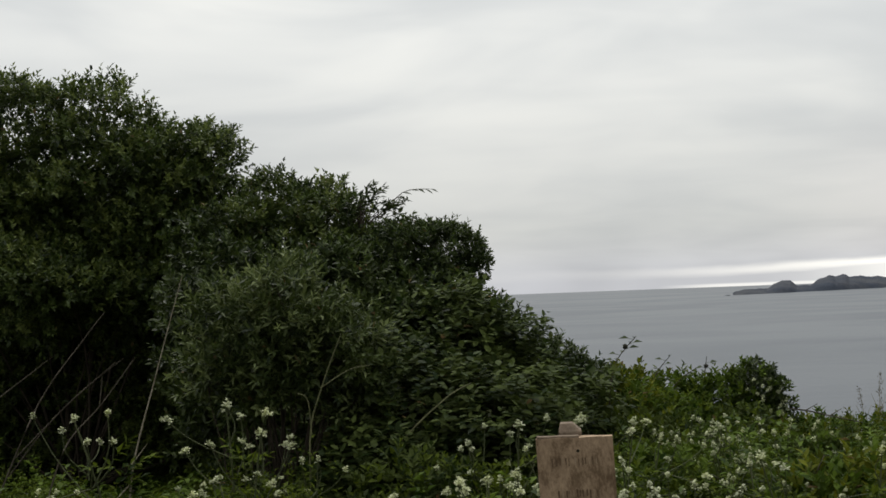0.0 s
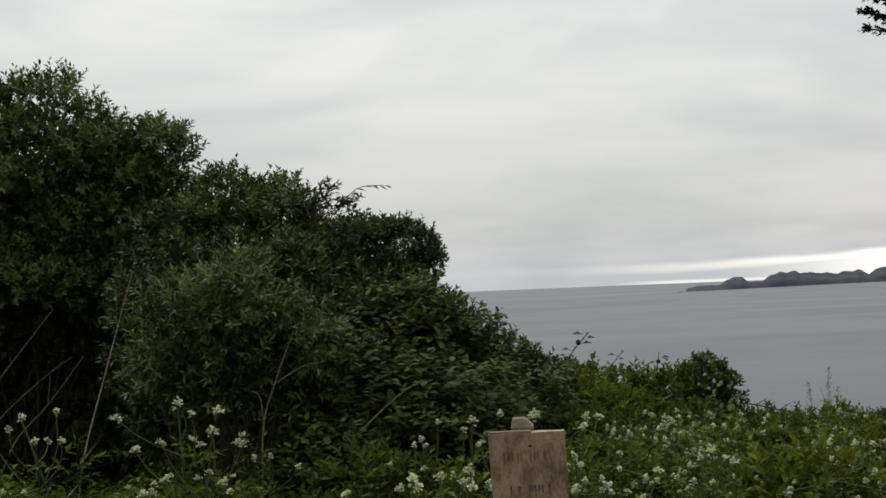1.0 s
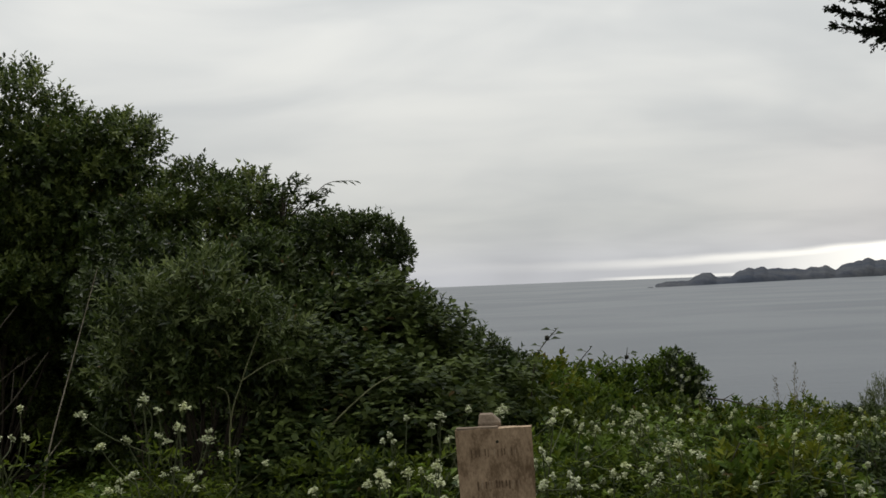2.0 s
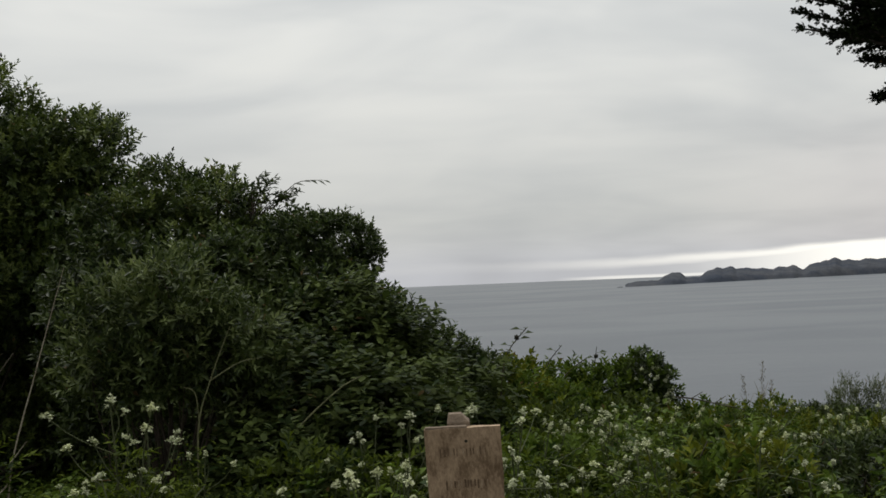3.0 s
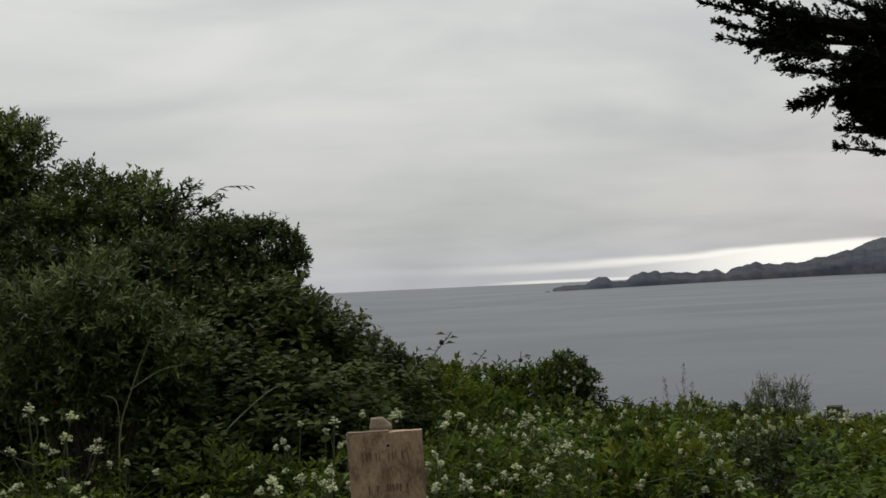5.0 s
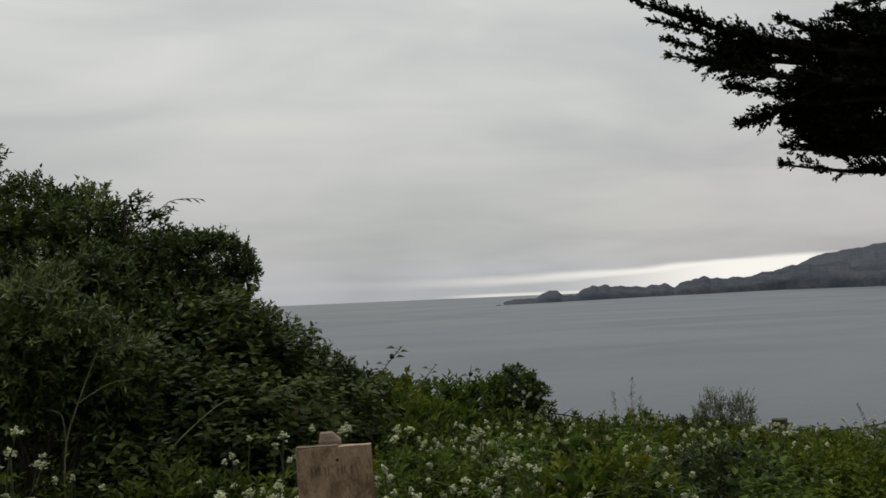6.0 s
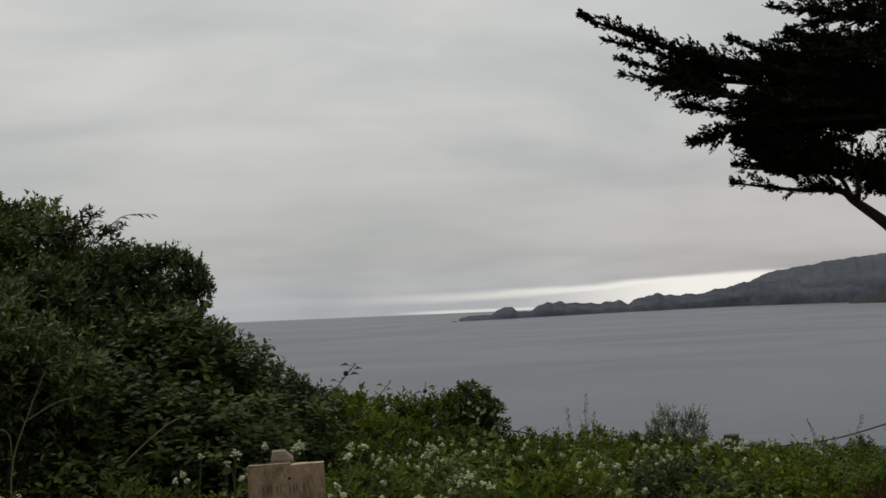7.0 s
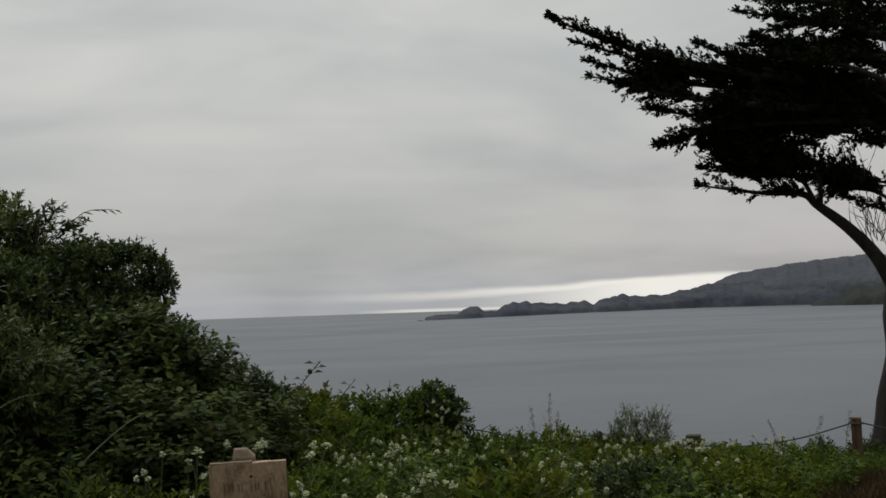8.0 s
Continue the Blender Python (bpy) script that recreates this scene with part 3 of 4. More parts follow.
    front = ((2.8, 9.1, -0.02), (0.45, 0.4, 0.40)), ((1.3, 7.2, 0.22), (0.42, 0.4, 0.44)), ((1.9, 7.4, 0.10), (0.42, 0.4, 0.44)), ((3.4, 9.9, -0.18), (0.45, 0.45, 0.42)), ((-0.1, 6.1, 0.2), (0.5, 0.4, 0.42)), ((1.2, 6.3, 0.18), (0.42, 0.4, 0.42)), ((4.55, 11.3, -0.32), (0.36, 0.36, 0.44))
    for k, (c, r) in enumerate(row + front):
        shrub("hedge_bush", "fresh green leafy bush growing along the bank", "bush",
              [(c, r), ((c[0] + 0.22, c[1] - 0.2, c[2] - 0.1), (r[0] * 0.6, r[1] * 0.6, r[2] * 0.7)), ((c[0] - 0.18, c[1] - 0.25, c[2] - 0.08), (r[0] * 0.5, r[1] * 0.5, r[2] * 0.7))],
              BRAMBLE if k in (5, 7, 10) else HEDGE, (c[0], c[1], c[2] - 0.55), 20 + k, 0.12, 72, 0.09, 8, 0.062, 0.52, "green bushes along the bank", stems=14, thick=0.012, tips=YELLOW if k % 3 == 0 else HERB, up=0.5, rough=0.22, broad=k < 6)
    rng = np.random.default_rng(36)
    for k in range(26):
        r = 6.2 + 7.6 * (k / 25) ** 0.8 + rng.normal() * 0.3
        a = radians(rng.uniform(11, 33))
        x, y = r * math.sin(a), r * math.cos(a)
        g, s = float(ground_height(np.array(x), np.array(y))), rng.uniform(0.26, 0.46)
        z = g + float(herb_height(np.array(x), np.array(y))) * 0.72
        mat, tone, tip = ((HEDGE, "fresh green", YELLOW), (MYRTLE, "dark green", EVERGREEN), (HERB, "yellowish green", YELLOW), (BRAMBLE, "dull green", HEDGE))[k % 4]
        shrub("herb_clump", tone + " clump of leafy herbs on the bank", "herb clump",
              [((x, y, z - s * 0.55), (s, s * 0.9, s * 0.8)), ((x + s * 0.6, y - 0.1, z - s * 0.75), (s * 0.6, s * 0.6, s * 0.65))],
              mat, (x, y, g - 0.03), 120 + k, 0.11, 90, 0.10, 8, 0.055 + 0.02 * (k % 3 == 0), 0.5, "leafy clumps on the bank", stems=12, thick=0.008, tips=tip, up=0.5, rough=0.24)
    for k, (x, y, z, r) in enumerate(((6.35, 10.6, -0.52, 0.34), (6.8, 10.5, -0.50, 0.34), (7.25, 10.7, -0.54, 0.34), (5.5, 11.2, -0.46, 0.30), (3.9, 10.9, -0.24, 0.32))):
        shrub("herb_clump", "yellowish green clump of leafy herbs on the rim", "herb clump",
              [((x, y, z), (r, r, r * 0.95)), ((x + r * 0.6, y - 0.1, z - 0.1), (r * 0.6, r * 0.6, r * 0.8))],
              HERB, (x, y, z - r), 160 + k, 0.11, 80, 0.12, 8, 0.05, 0.45, "leafy clumps on the bank", stems=12, thick=0.008, tips=YELLOW, up=0.6, rough=0.3, gap=1.2)
    shrub("round_bush", "rounded green bush dotted with small white flower heads", "bush",
          [((2.54, 9.05, 0.48), (0.21, 0.28, 0.36)), ((2.50, 9.0, 0.16), (0.23, 0.28, 0.34))],
          MYRTLE, (2.6, 9.05, -0.3), 30, 0.10, 190, 0.07, 8, 0.055, 0.48, stems=16, thick=0.014, tips=HEDGE, up=0.5, rough=0.14)
    shrub("grey_bush", "feathery grey-green bush on the rim of the bank", "bush",
          [((6.40, 13.5, -0.46), (0.17, 0.2, 0.46)), ((6.76, 13.4, -0.46), (0.12, 0.16, 0.42)), ((6.25, 13.5, -0.65), (0.17, 0.2, 0.3)), ((6.58, 13.45, -0.68), (0.28, 0.2, 0.25))],
          GREYBUSH, (6.45, 13.45, -0.8), 31, 0.09, 170, 0.14, 8, 0.05, 0.24, stems=20, thick=0.012, up=1.1, rough=0.3, spread=(0.3, 0.8))
    shrub("dark_bush", "low dark green bush on the rim of the bank", "bush",
          [((5.75, 12.9, -0.45), (0.2, 0.2, 0.28)), ((6.0, 13.0, -0.5), (0.16, 0.2, 0.26))],
          MYRTLE, (5.85, 12.95, -0.7), 32, 0.09, 190, 0.08, 8, 0.05, 0.5, stems=12, thick=0.012)
    shrub("dark_bush", "dark scrub growing round the foot of the cypress", "bush",
          [((11.6, 14.2, -0.9), (0.6, 0.4, 0.45)), ((10.3, 13.7, -0.98), (0.3, 0.3, 0.28)), ((9.25, 13.3, -0.9), (0.25, 0.25, 0.30))],
          MYRTLE, (10.7, 14.0, -1.15), 33, 0.13, 110, 0.12, 8, 0.06, 0.45, stems=24, thick=0.014, rough=0.25)


# ---- herbs on the bank ----
def open_ground(x, y):
    """The trodden dry patch where only sparse brown grass grows."""
    r, az = np.hypot(x, y), np.degrees(np.arctan2(x, y))
    return (az > 34.0 + 0.65 * (r - 9.0) + 0.9 * np.sin(r * 2.3)) & (r < 14.0) & (r > 3.0)


def build_herbs():
    rng = np.random.default_rng(41)
    n = 31000
    az, r = np.radians(rng.uniform(-27, 46, n)), np.sqrt(rng.uniform(3.3 ** 2, 17.5 ** 2, n))
    thin_out = rng.random(n) < np.interp(r, [3, 6, 9, 17.5], [1.0, 1.0, 0.8, 0.55])
    x, y = r * np.sin(az), r * np.cos(az)
    keep = thin_out & ~open_ground(x, y) & (np.hypot(x - 0.48, y - 3.97) > 0.2)
    keep &= ~((np.abs(x - 0.45 * y / 4) < 0.16) & (y < 4.0))
    x, y = x[keep], y[keep]
    g = ground_height(x, y)
    patch = 0.5 + 0.30 * np.sin(x * 2.1 + 1.3) * np.sin(y * 1.7 + 0.4) + 0.35 * np.sin(x * 6.3 + y * 2.0) * np.sin(y * 5.1 - x * 1.7 + 0.4)
    h = herb_height(x, y) * rng.uniform(0.30, 1.0, len(x)) * (0.45 + 0.85 * np.clip(patch, 0, 1))
    thick = rng.random(len(x)) < np.clip(patch * 1.7, 0.22, 1.0)
    x, y, g, h = x[thick], y[thick], g[thick], h[thick]
    base = np.stack([x, y, g + h * 0.55], -1)
    axis = unit(np.stack([rng.normal(0, 0.35, len(x)), rng.normal(0, 0.35, len(x)), np.ones(len(x))], -1))
    broad = np.sin(x * 3.1 + 2 * np.sin(y * 1.9)) * np.sin(y * 2.7 + 1.0) + rng.normal(0, 0.35, len(x)) > 0.25
    one, two = ~broad, broad
    v, f = shoots(rng, base[one], axis[one], h[one] * 0.5, 13, 0.047, 0.42, spread=(0.7, 1.5), flat=0.25, droop=0.2)
    tagged(new("herbage", mesh_of("herbage", v, f, HERB)), "thick yellow-green leafy herbs covering the bank", "herbs", kind="stuff")
    v, f = shoots(rng, base[two] + [0, 0, 0.03], axis[two], h[two] * 0.5, 9, 0.074, 0.58, spread=(0.9, 1.5), flat=0.4, droop=0.25)
    tagged(new("broad_herbage", mesh_of("broad_herbage", v, f, HEDGE)), "darker broad-leaved herbs growing among the others", "herbs", kind="stuff")
    # sparse brown grass on the dry patch and here and there
    m = 5200
    ga, gr = np.radians(rng.uniform(31, 46, 2 * m)), np.sqrt(rng.uniform(25, 200, 2 * m))
    gx = np.concatenate([gr * np.sin(ga), rng.uniform(-1, 9, 500)])
    gy = np.concatenate([gr * np.cos(ga), rng.uniform(4, 13, 500)])
    foot = np.stack([gx, gy, ground_height(gx, gy) - 0.01], -1)
    way = unit(np.stack([rng.normal(0, 0.4, len(gx)), rng.normal(0, 0.4, len(gx)), np.ones(len(gx))], -1))
    size = rng.uniform(0.05, 0.20, len(gx))
    v, f = leaf_rows(foot, way, ball(rng, len(gx)), size, np.full(len(gx), 0.008), droop=0.25)
    tagged(new("dry_grass", mesh_of("dry_grass", v, f, DRYGRASS)), "sparse brown dry grass on trodden soil", "grass", kind="stuff")


def umbel_rows(rng, centre, radius):
    """A flat white flower head: little domes of florets on rays."""
    rows = []
    for k in range(6 + round(radius * 420)):
        a, q = rng.uniform(0, 6.28), radius * math.sqrt(rng.random())
        c = centre + np.array([math.cos(a) * q, math.sin(a) * q, -0.6 * q * q / radius + rng.normal(0, 0.006)])
        m = 7
        p = c + rng.normal(0, radius * 0.13, (m, 3)) * [1, 1, 0.5]
        rows.append(leaf_rows(p, unit(rng.normal(0, 1, (m, 3)) * [1, 1, 0.35]), unit(rng.normal(0, 0.35, (m, 3)) + [0, 0, 1]), rng.uniform(0.008, 0.014, m), rng.uniform(0.008, 0.012, m), 0.1, 0.0))
    return pile(rows)


def umbel_plant(seed, height, heads, radius):
    """A hollow-stemmed white umbel plant, at the origin."""
    rng = np.random.default_rng(seed)
    plant = tagged(new("hemlock_plant"), "leafy green plant with flat white flower heads", "wildflower", "white umbel flowers on the bank")
    top = np.array([rng.normal(0, 0.05), rng.normal(0, 0.05), height])
    part("stem", mesh_of("stem", *tube_rows(bend([(0, 0, -0.06), top * [0.3, 0.3, 0.5], top], 8), 0.006, 0.003, 5), STEM, True), plant)
    for k in range(heads):
        a = 6.28 * k / heads + rng.normal(0, 0.4)
        start = top * rng.uniform(0.5, 0.8)
        tip = top + np.array([math.cos(a), math.sin(a), 0]) * rng.uniform(0.05, 0.26) * min(1, k) + [0, 0, rng.uniform(-0.26, 0.03) * min(1, k)]
        mid = (start + tip) / 2 + np.array([math.cos(a), math.sin(a), 0]) * 0.03
        part("branch", mesh_of("branch", *tube_rows(bend([start, mid, tip], 6), 0.003, 0.0016, 4), STEM, True), plant)
        part("flower_head", mesh_of("flower_head", *umbel_rows(rng, tip + np.array([0, 0, 0.012]), radius * rng.uniform(0.6, 1.15)), PETAL), plant, "flat white cluster of tiny flowers")
    n = 16
    foot = np.stack([rng.normal(0, 0.02, n), rng.normal(0, 0.02, n), rng.uniform(0.15, 0.75, n) * height], -1)
    a = rng.uniform(0, 6.28, n)
    way = unit(np.stack([np.cos(a), np.sin(a), rng.uniform(0.1, 0.7, n)], -1))
    v, f = shoots(rng, foot, way, rng.uniform(0.10, 0.2, n), 12, 0.05, 0.4, spread=(0.7, 1.2), flat=0.4)
    part("foliage", mesh_of("foliage", v, f, HERB), plant)
    return plant


def build_flowers():
    rng = np.random.default_rng(52)
    kinds = [umbel_plant(60, 0.72, 5, 0.017), umbel_plant(61, 0.66, 7, 0.011), umbel_plant(62, 0.72, 4, 0.021), umbel_plant(63, 0.60, 8, 0.009)]
    spots = []
    for cx, cy, sx, sy, n in ((-1.05, 5.6, 0.28, 0.3, 3), (-1.75, 5.2, 0.3, 0.3, 4), (-0.6, 5.0, 0.3, 0.25, 2), (0.15, 4.8, 0.4, 0.35, 11),
                              (1.1, 5.2, 0.5, 0.5, 14), (1.9, 6.6, 0.6, 0.7, 17), (2.6, 7.6, 0.6, 0.8, 17), (3.4, 8.9, 0.7, 0.9, 16),
                              (1.0, 7.0, 0.4, 0.4, 8), (4.4, 9.6, 0.7, 0.8, 9), (5.2, 10.4, 0.7, 0.6, 5), (6.4, 10.4, 0.9, 0.7, 6), (3.3, 6.6, 0.5, 0.5, 10), (0.35, 6.2, 0.3, 0.3, 4), (4.1, 7.9, 0.4, 0.6, 8)):
        spots += [(cx + rng.normal() * sx, cy + rng.normal() * sy) for _ in range(n)]
    first = set()
    for x, y in spots:
        if open_ground(np.array(x), np.array(y)) or (abs(x - 0.45 * y / 4) < 0.24 and y < 4.3) or y < 3.9:
            continue
        k = int(rng.choice([0, 1, 2, 3], p=[0.10, 0.40, 0.08, 0.42] if x > 0.4 else [0.3, 0.25, 0.25, 0.2]))
        s = float(np.clip(herb_height(np.array(x), np.array(y)) / 0.66, 0.6, 1.05) * (rng.uniform(0.92, 1.22) if y < 8 else rng.uniform(0.62, 0.84)))
        m = pose(x, y, float(ground_height(np.array(x), np.array(y))), rng.normal() * 5, rng.normal() * 5, rng.uniform(0, 360))
        if k not in first:
            first.add(k)
            thing = kinds[k]
            thing.matrix_basis = m
        else:
            thing = copy_thing(kinds[k], m)
        thing.scale = (s, s, s)
    # two tall plants standing clear against the dark hollow
    for x, y, h, k in ((-1.16, 5.9, 1.42, 0), (-1.06, 5.75, 1.22, 2), (-1.86, 6.1, 1.55, 3), (-0.72, 5.7, 1.10, 1)):
        m = pose(x, y, float(ground_height(np.array(x), np.array(y))), 0, 3, 40 * k)
        copy_thing(kinds[k], m).scale = (h, h, h)
    # flower heads on the rounded bush
    bush = bpy.data.objects["round_bush"]
    for k in range(50):
        d = np.array([rng.normal() * 0.45 + 0.3, -1.0, rng.normal() * 0.55 + 0.2])
        d /= np.linalg.norm(d)
        p = np.array([2.52, 9.05, 0.42]) + d * [0.27, 0.40, 0.45] - np.array([2.6, 9.05, -0.3])
        part("flower_head", mesh_of("flower_head", *umbel_rows(rng, p, 0.011), PETAL), bush, "small white flower head")


# ---- dry stalks, sprigs ----
def dry_stalk(label, points, r0, r1, twigs=(), mat=None):
    foot = np.array(points[0], float)
    thing = tagged(new("dry_stalk"), label, "stalk")
    thing.location = foot
    part("stem", mesh_of("stem", *tube_rows(bend(points, 16) - foot, r0, r1, 5), mat or DRYSTEM, True), thing)
    for row in twigs:
        part("twig", mesh_of("twig", *tube_rows(bend(row, 10) - foot, r0 * 0.6, r1 * 0.7, 4), mat or DRYSTEM, True), thing)
    return thing


def build_stalks():
    dry_stalk("tall pale dry stalk leaning before the dark shrubs", [(-1.84, 6.24, 0.0), (-1.80, 6.24, 0.60), (-1.66, 6.28, 1.15), (-1.50, 6.32, 1.72)], 0.007, 0.002,
              [[(-1.81, 6.24, 0.55), (-1.95, 6.2, 0.40), (-2.05, 6.15, 0.28)], [(-1.80, 6.24, 0.66), (-1.70, 6.22, 0.78)]])
    dry_stalk("bent brown dead branch in the dark hollow", [(-2.35, 6.3, 0.3), (-2.20, 6.3, 0.75), (-1.98, 6.3, 1.0), (-1.78, 6.3, 1.26)], 0.006, 0.002,
              [[(-1.99, 6.3, 0.99), (-1.97, 6.3, 1.16)]], DEADWOOD)
    dry_stalk("brown dead branch in the dark hollow", [(-2.9, 7.0, 0.3), (-2.6, 7.0, 0.95), (-2.3, 7.0, 1.35), (-2.16, 7.0, 1.52)], 0.006, 0.002,
              [[(-2.75, 7.0, 0.62), (-2.35, 7.0, 1.0), (-2.05, 7.0, 1.22)], [(-2.8, 7.0, 0.5), (-2.5, 7.0, 0.86), (-2.1, 7.0, 1.2)], [(-2.85, 7.0, 1.0), (-2.5, 7.0, 1.25)]], DEADWOOD)
    dry_stalk("yellowish upright stem before the pale shrub", [(-0.80, 6.35, 0.1), (-0.80, 6.35, 0.75), (-0.72, 6.35, 1.05), (-0.60, 6.35, 1.35)], 0.006, 0.002,
              [[(-0.79, 6.35, 0.78), (-0.80, 6.3, 0.98), (-0.86, 6.3, 1.02)], [(-0.73, 6.35, 1.04), (-0.56, 6.35, 1.14), (-0.44, 6.35, 1.16)]], PALESTEM)
    dry_stalk("arching thorny bramble cane over the thicket", [(-0.55, 6.5, 0.2), (-0.3, 6.5, 0.66), (-0.02, 6.5, 0.93), (0.14, 6.5, 1.02)], 0.007, 0.003, (), PALESTEM)
    dry_stalk("dark drooping twig beside the round bush", [(2.7, 9.0, 0.50), (2.92, 9.0, 0.47), (3.12, 8.97, 0.42), (3.36, 8.95, 0.36)], 0.008, 0.003,
              [[(2.92, 9.0, 0.47), (3.02, 9.0, 0.52)], [(3.1, 8.97, 0.42), (3.2, 8.95, 0.48)]], DEADWOOD)
    rng = np.random.default_rng(71)
    for x, y, h, lean in ((4.52, 11.6, 1.05, 0.05), (4.42, 11.6, 0.9, -0.08), (4.64, 11.7, 0.82, 0.06), (4.56, 11.5, 0.75, -0.03), (8.35, 12.8, 0.75, -0.25), (8.55, 12.7, 0.75, 0.3), (9.3, 12.9, 0.8, 0.12)):
        g = float(ground_height(np.array(x), np.array(y)))
        thing = dry_stalk("thin pale seed stalk on the bank", [(x, y, g), (x + lean * 0.3, y, g + h * 0.5), (x + lean, y, g + h)], 0.006, 0.002,
                          [[(x + lean * 0.5, y, g + h * 0.6), (x + lean * 0.5 + s * 0.08, y, g + h * 0.8)] for s in (-1, 1)])
        n = 60
        u = rng.uniform(0.55, 1.0, n)
        p = np.stack([np.full(n, 0) + lean * u, rng.normal(0, 0.01, n), h * u], -1) + rng.normal(0, 0.012, (n, 3))
        v, f = leaf_rows(p, unit(rng.normal(0, 0.5, (n, 3)) + [0, 0, 1]), ball(rng, n), rng.uniform(0.02, 0.05, n), np.full(n, 0.007))
        part("seed_head", mesh_of("seed_head", v, f, DRYGRASS), thing, kind="stuff")


def sprig(label, foot, tip, seed, leaves=9, leaf=0.075, bud=True, mat=None):
    """A bramble shoot that stands clear, with single leaves and a dark bud."""
    rng = np.random.default_rng(seed)
    foot, tip = np.array(foot, float), np.array(tip, float)
    thing = tagged(new("bramble_sprig"), label, "sprig")
    thing.location = foot
    mid = (tip - foot) * [0.25, 0.5, 0.6]
    line = bend([(0, 0, 0), mid, tip - foot], 12)
    part("stem", mesh_of("stem", *tube_rows(line, 0.006, 0.0025, 5), BARK, True), thing)
    for k in range(leaves):
        p = line[3 + int(8 * k / leaves)]
        a = k * 2.4 + rng.uniform(0, 1)
        way = unit(np.array([[math.cos(a), math.sin(a) * 0.6, 0.25]]))
        v, f = leaf_rows(p[None] + way * 0.03, way, unit(np.array([[rng.normal() * 0.3, -0.5, 1.0]])), np.array([leaf * rng.uniform(0.7, 1.2)]), np.array([leaf * 0.55]), droop=0.25)
        stalk_v, stalk_f = tube_rows(bend([p, p + way[0] * 0.032], 3), 0.002, 0.0015, 3)
        part("leaf", mesh_of("leaf", v, f, mat or MYRTLE), thing)
        part("leaf_stalk", mesh_of("leaf_stalk", stalk_v, stalk_f, STEM), thing)
    if bud:
        bm = bmesh.new()
        bmesh.ops.create_icosphere(bm, subdivisions=2, radius=0.019, matrix=Matrix.Translation(line[8] + np.array([0.0, -0.03, 0.02])))
        for v in bm.verts:
            v.co += Vector(rng.normal(0, 0.003, 3))
        part("seed_head", from_bm("seed_head", bm, BUD, True), thing, "round dark seed head")
    return thing


def build_sprigs():
    sprig("bramble shoot with a round dark seed head above the bank", (1.12, 7.65, 0.72), (1.33, 7.65, 1.20), 81, 16, 0.062)
    sprig("leafy shoot rising above the bank", (1.62, 8.8, 0.55), (1.80, 8.8, 0.98), 82, 8, 0.06, False)
    sprig("leafy shoot rising above the bank", (2.13, 9.15, 0.4), (2.17, 9.15, 0.93), 83, 6, 0.06, True)
    sprig("leafy shoot rising above the bank", (1.72, 8.7, 0.5), (1.98, 8.7, 0.88), 84, 8, 0.055, False)
    # open spray on top of the evergreen shrub
    rng = np.random.default_rng(85)
    root = np.array([-0.72, 9.45, 1.7])
    thing = tagged(new("open_branch"), "open bare-stemmed branch with a few dark leaves above the shrub", "branch")
    thing.location = root
    sprays = []
    for k in range(24):
        x = -0.22 + 0.72 * k / 23
        e = np.array([x + rng.normal(0, 0.02), rng.normal(0, 0.1), 0.84 - 0.42 * abs(x - 0.12) - rng.uniform(0, 0.22)])
        line = bend([(0.25 * x, 0, 0), e * [0.25, 0.5, 0.58] + rng.normal(0, 0.03, 3), e * [0.62, 0.8, 0.92], e], 12)
        part("twig", mesh_of("twig", *tube_rows(line, 0.006, 0.002, 5), BARK, True), thing)
        for i in range(2):
            p = line[6 + 2 * i]
            q = p + np.array([rng.uniform(-0.04, 0.12), rng.normal(0, 0.05), rng.uniform(0.02, 0.09)])
            part("twig", mesh_of("twig", *tube_rows(bend([p, (p + q) / 2 + rng.normal(0, 0.012, 3), q], 5), 0.004, 0.002, 4), BARK), thing)
        n = 15
        p = line[rng.integers(7, 12, n)] + rng.normal(0, 0.014, (n, 3))
        v, f = leaf_rows(p, unit(np.stack([rng.normal(0.6, 0.6, n), rng.normal(0, 0.4, n), rng.normal(0.25, 0.35, n)], -1)), unit(rng.normal(0, 0.4, (n, 3)) + [0, 0, 1]), rng.uniform(0.045, 0.085, n), rng.uniform(0.020, 0.034, n))
        sprays.append((v, f))
    part("leaf_spray", mesh_of("leaf_spray", *pile(sprays), MYRTLE), thing, kind="stuff")
    line = bend([(0.2, 0, 0.5), (0.4, 0, 0.72), (0.64, -0.05, 0.74)], 9)
    part("twig", mesh_of("twig", *tube_rows(line, 0.005, 0.002, 4), BARK), thing)
    for k in range(6):
        v, f = leaf_rows(line[3 + k][None], unit(np.array([[0.8, rng.normal() * 0.3, rng.normal() * 0.3]])), np.array([[0.0, -0.2, 1.0]]), np.array([0.09]), np.array([0.038]))
        part("leaf", mesh_of("leaf", v, f, MYRTLE), thing)


# ---- sign ----
def slab(size, bevel, mat, name, seed=0, wear=0.0, cuts=5):
    """A board with eased, slightly worn edges."""
    bm = bmesh.new()
    bmesh.ops.create_cube(bm, size=1.0)
    for v in bm.verts:
        v.co = Vector(v.co[i] * size[i] for i in range(3))
    if cuts:
        bmesh.ops.subdivide_edges(bm, edges=bm.edges[:], cuts=cuts, use_grid_fill=True)
        for v in bm.verts:
            v.co += noise.noise_vector(v.co * 14 + Vector((seed, 0, 0))) * wear
    else:
        bmesh.ops.bevel(bm, geom=bm.edges[:], offset=bevel, segments=2, affect="EDGES")
    return from_bm(name, bm, mat)


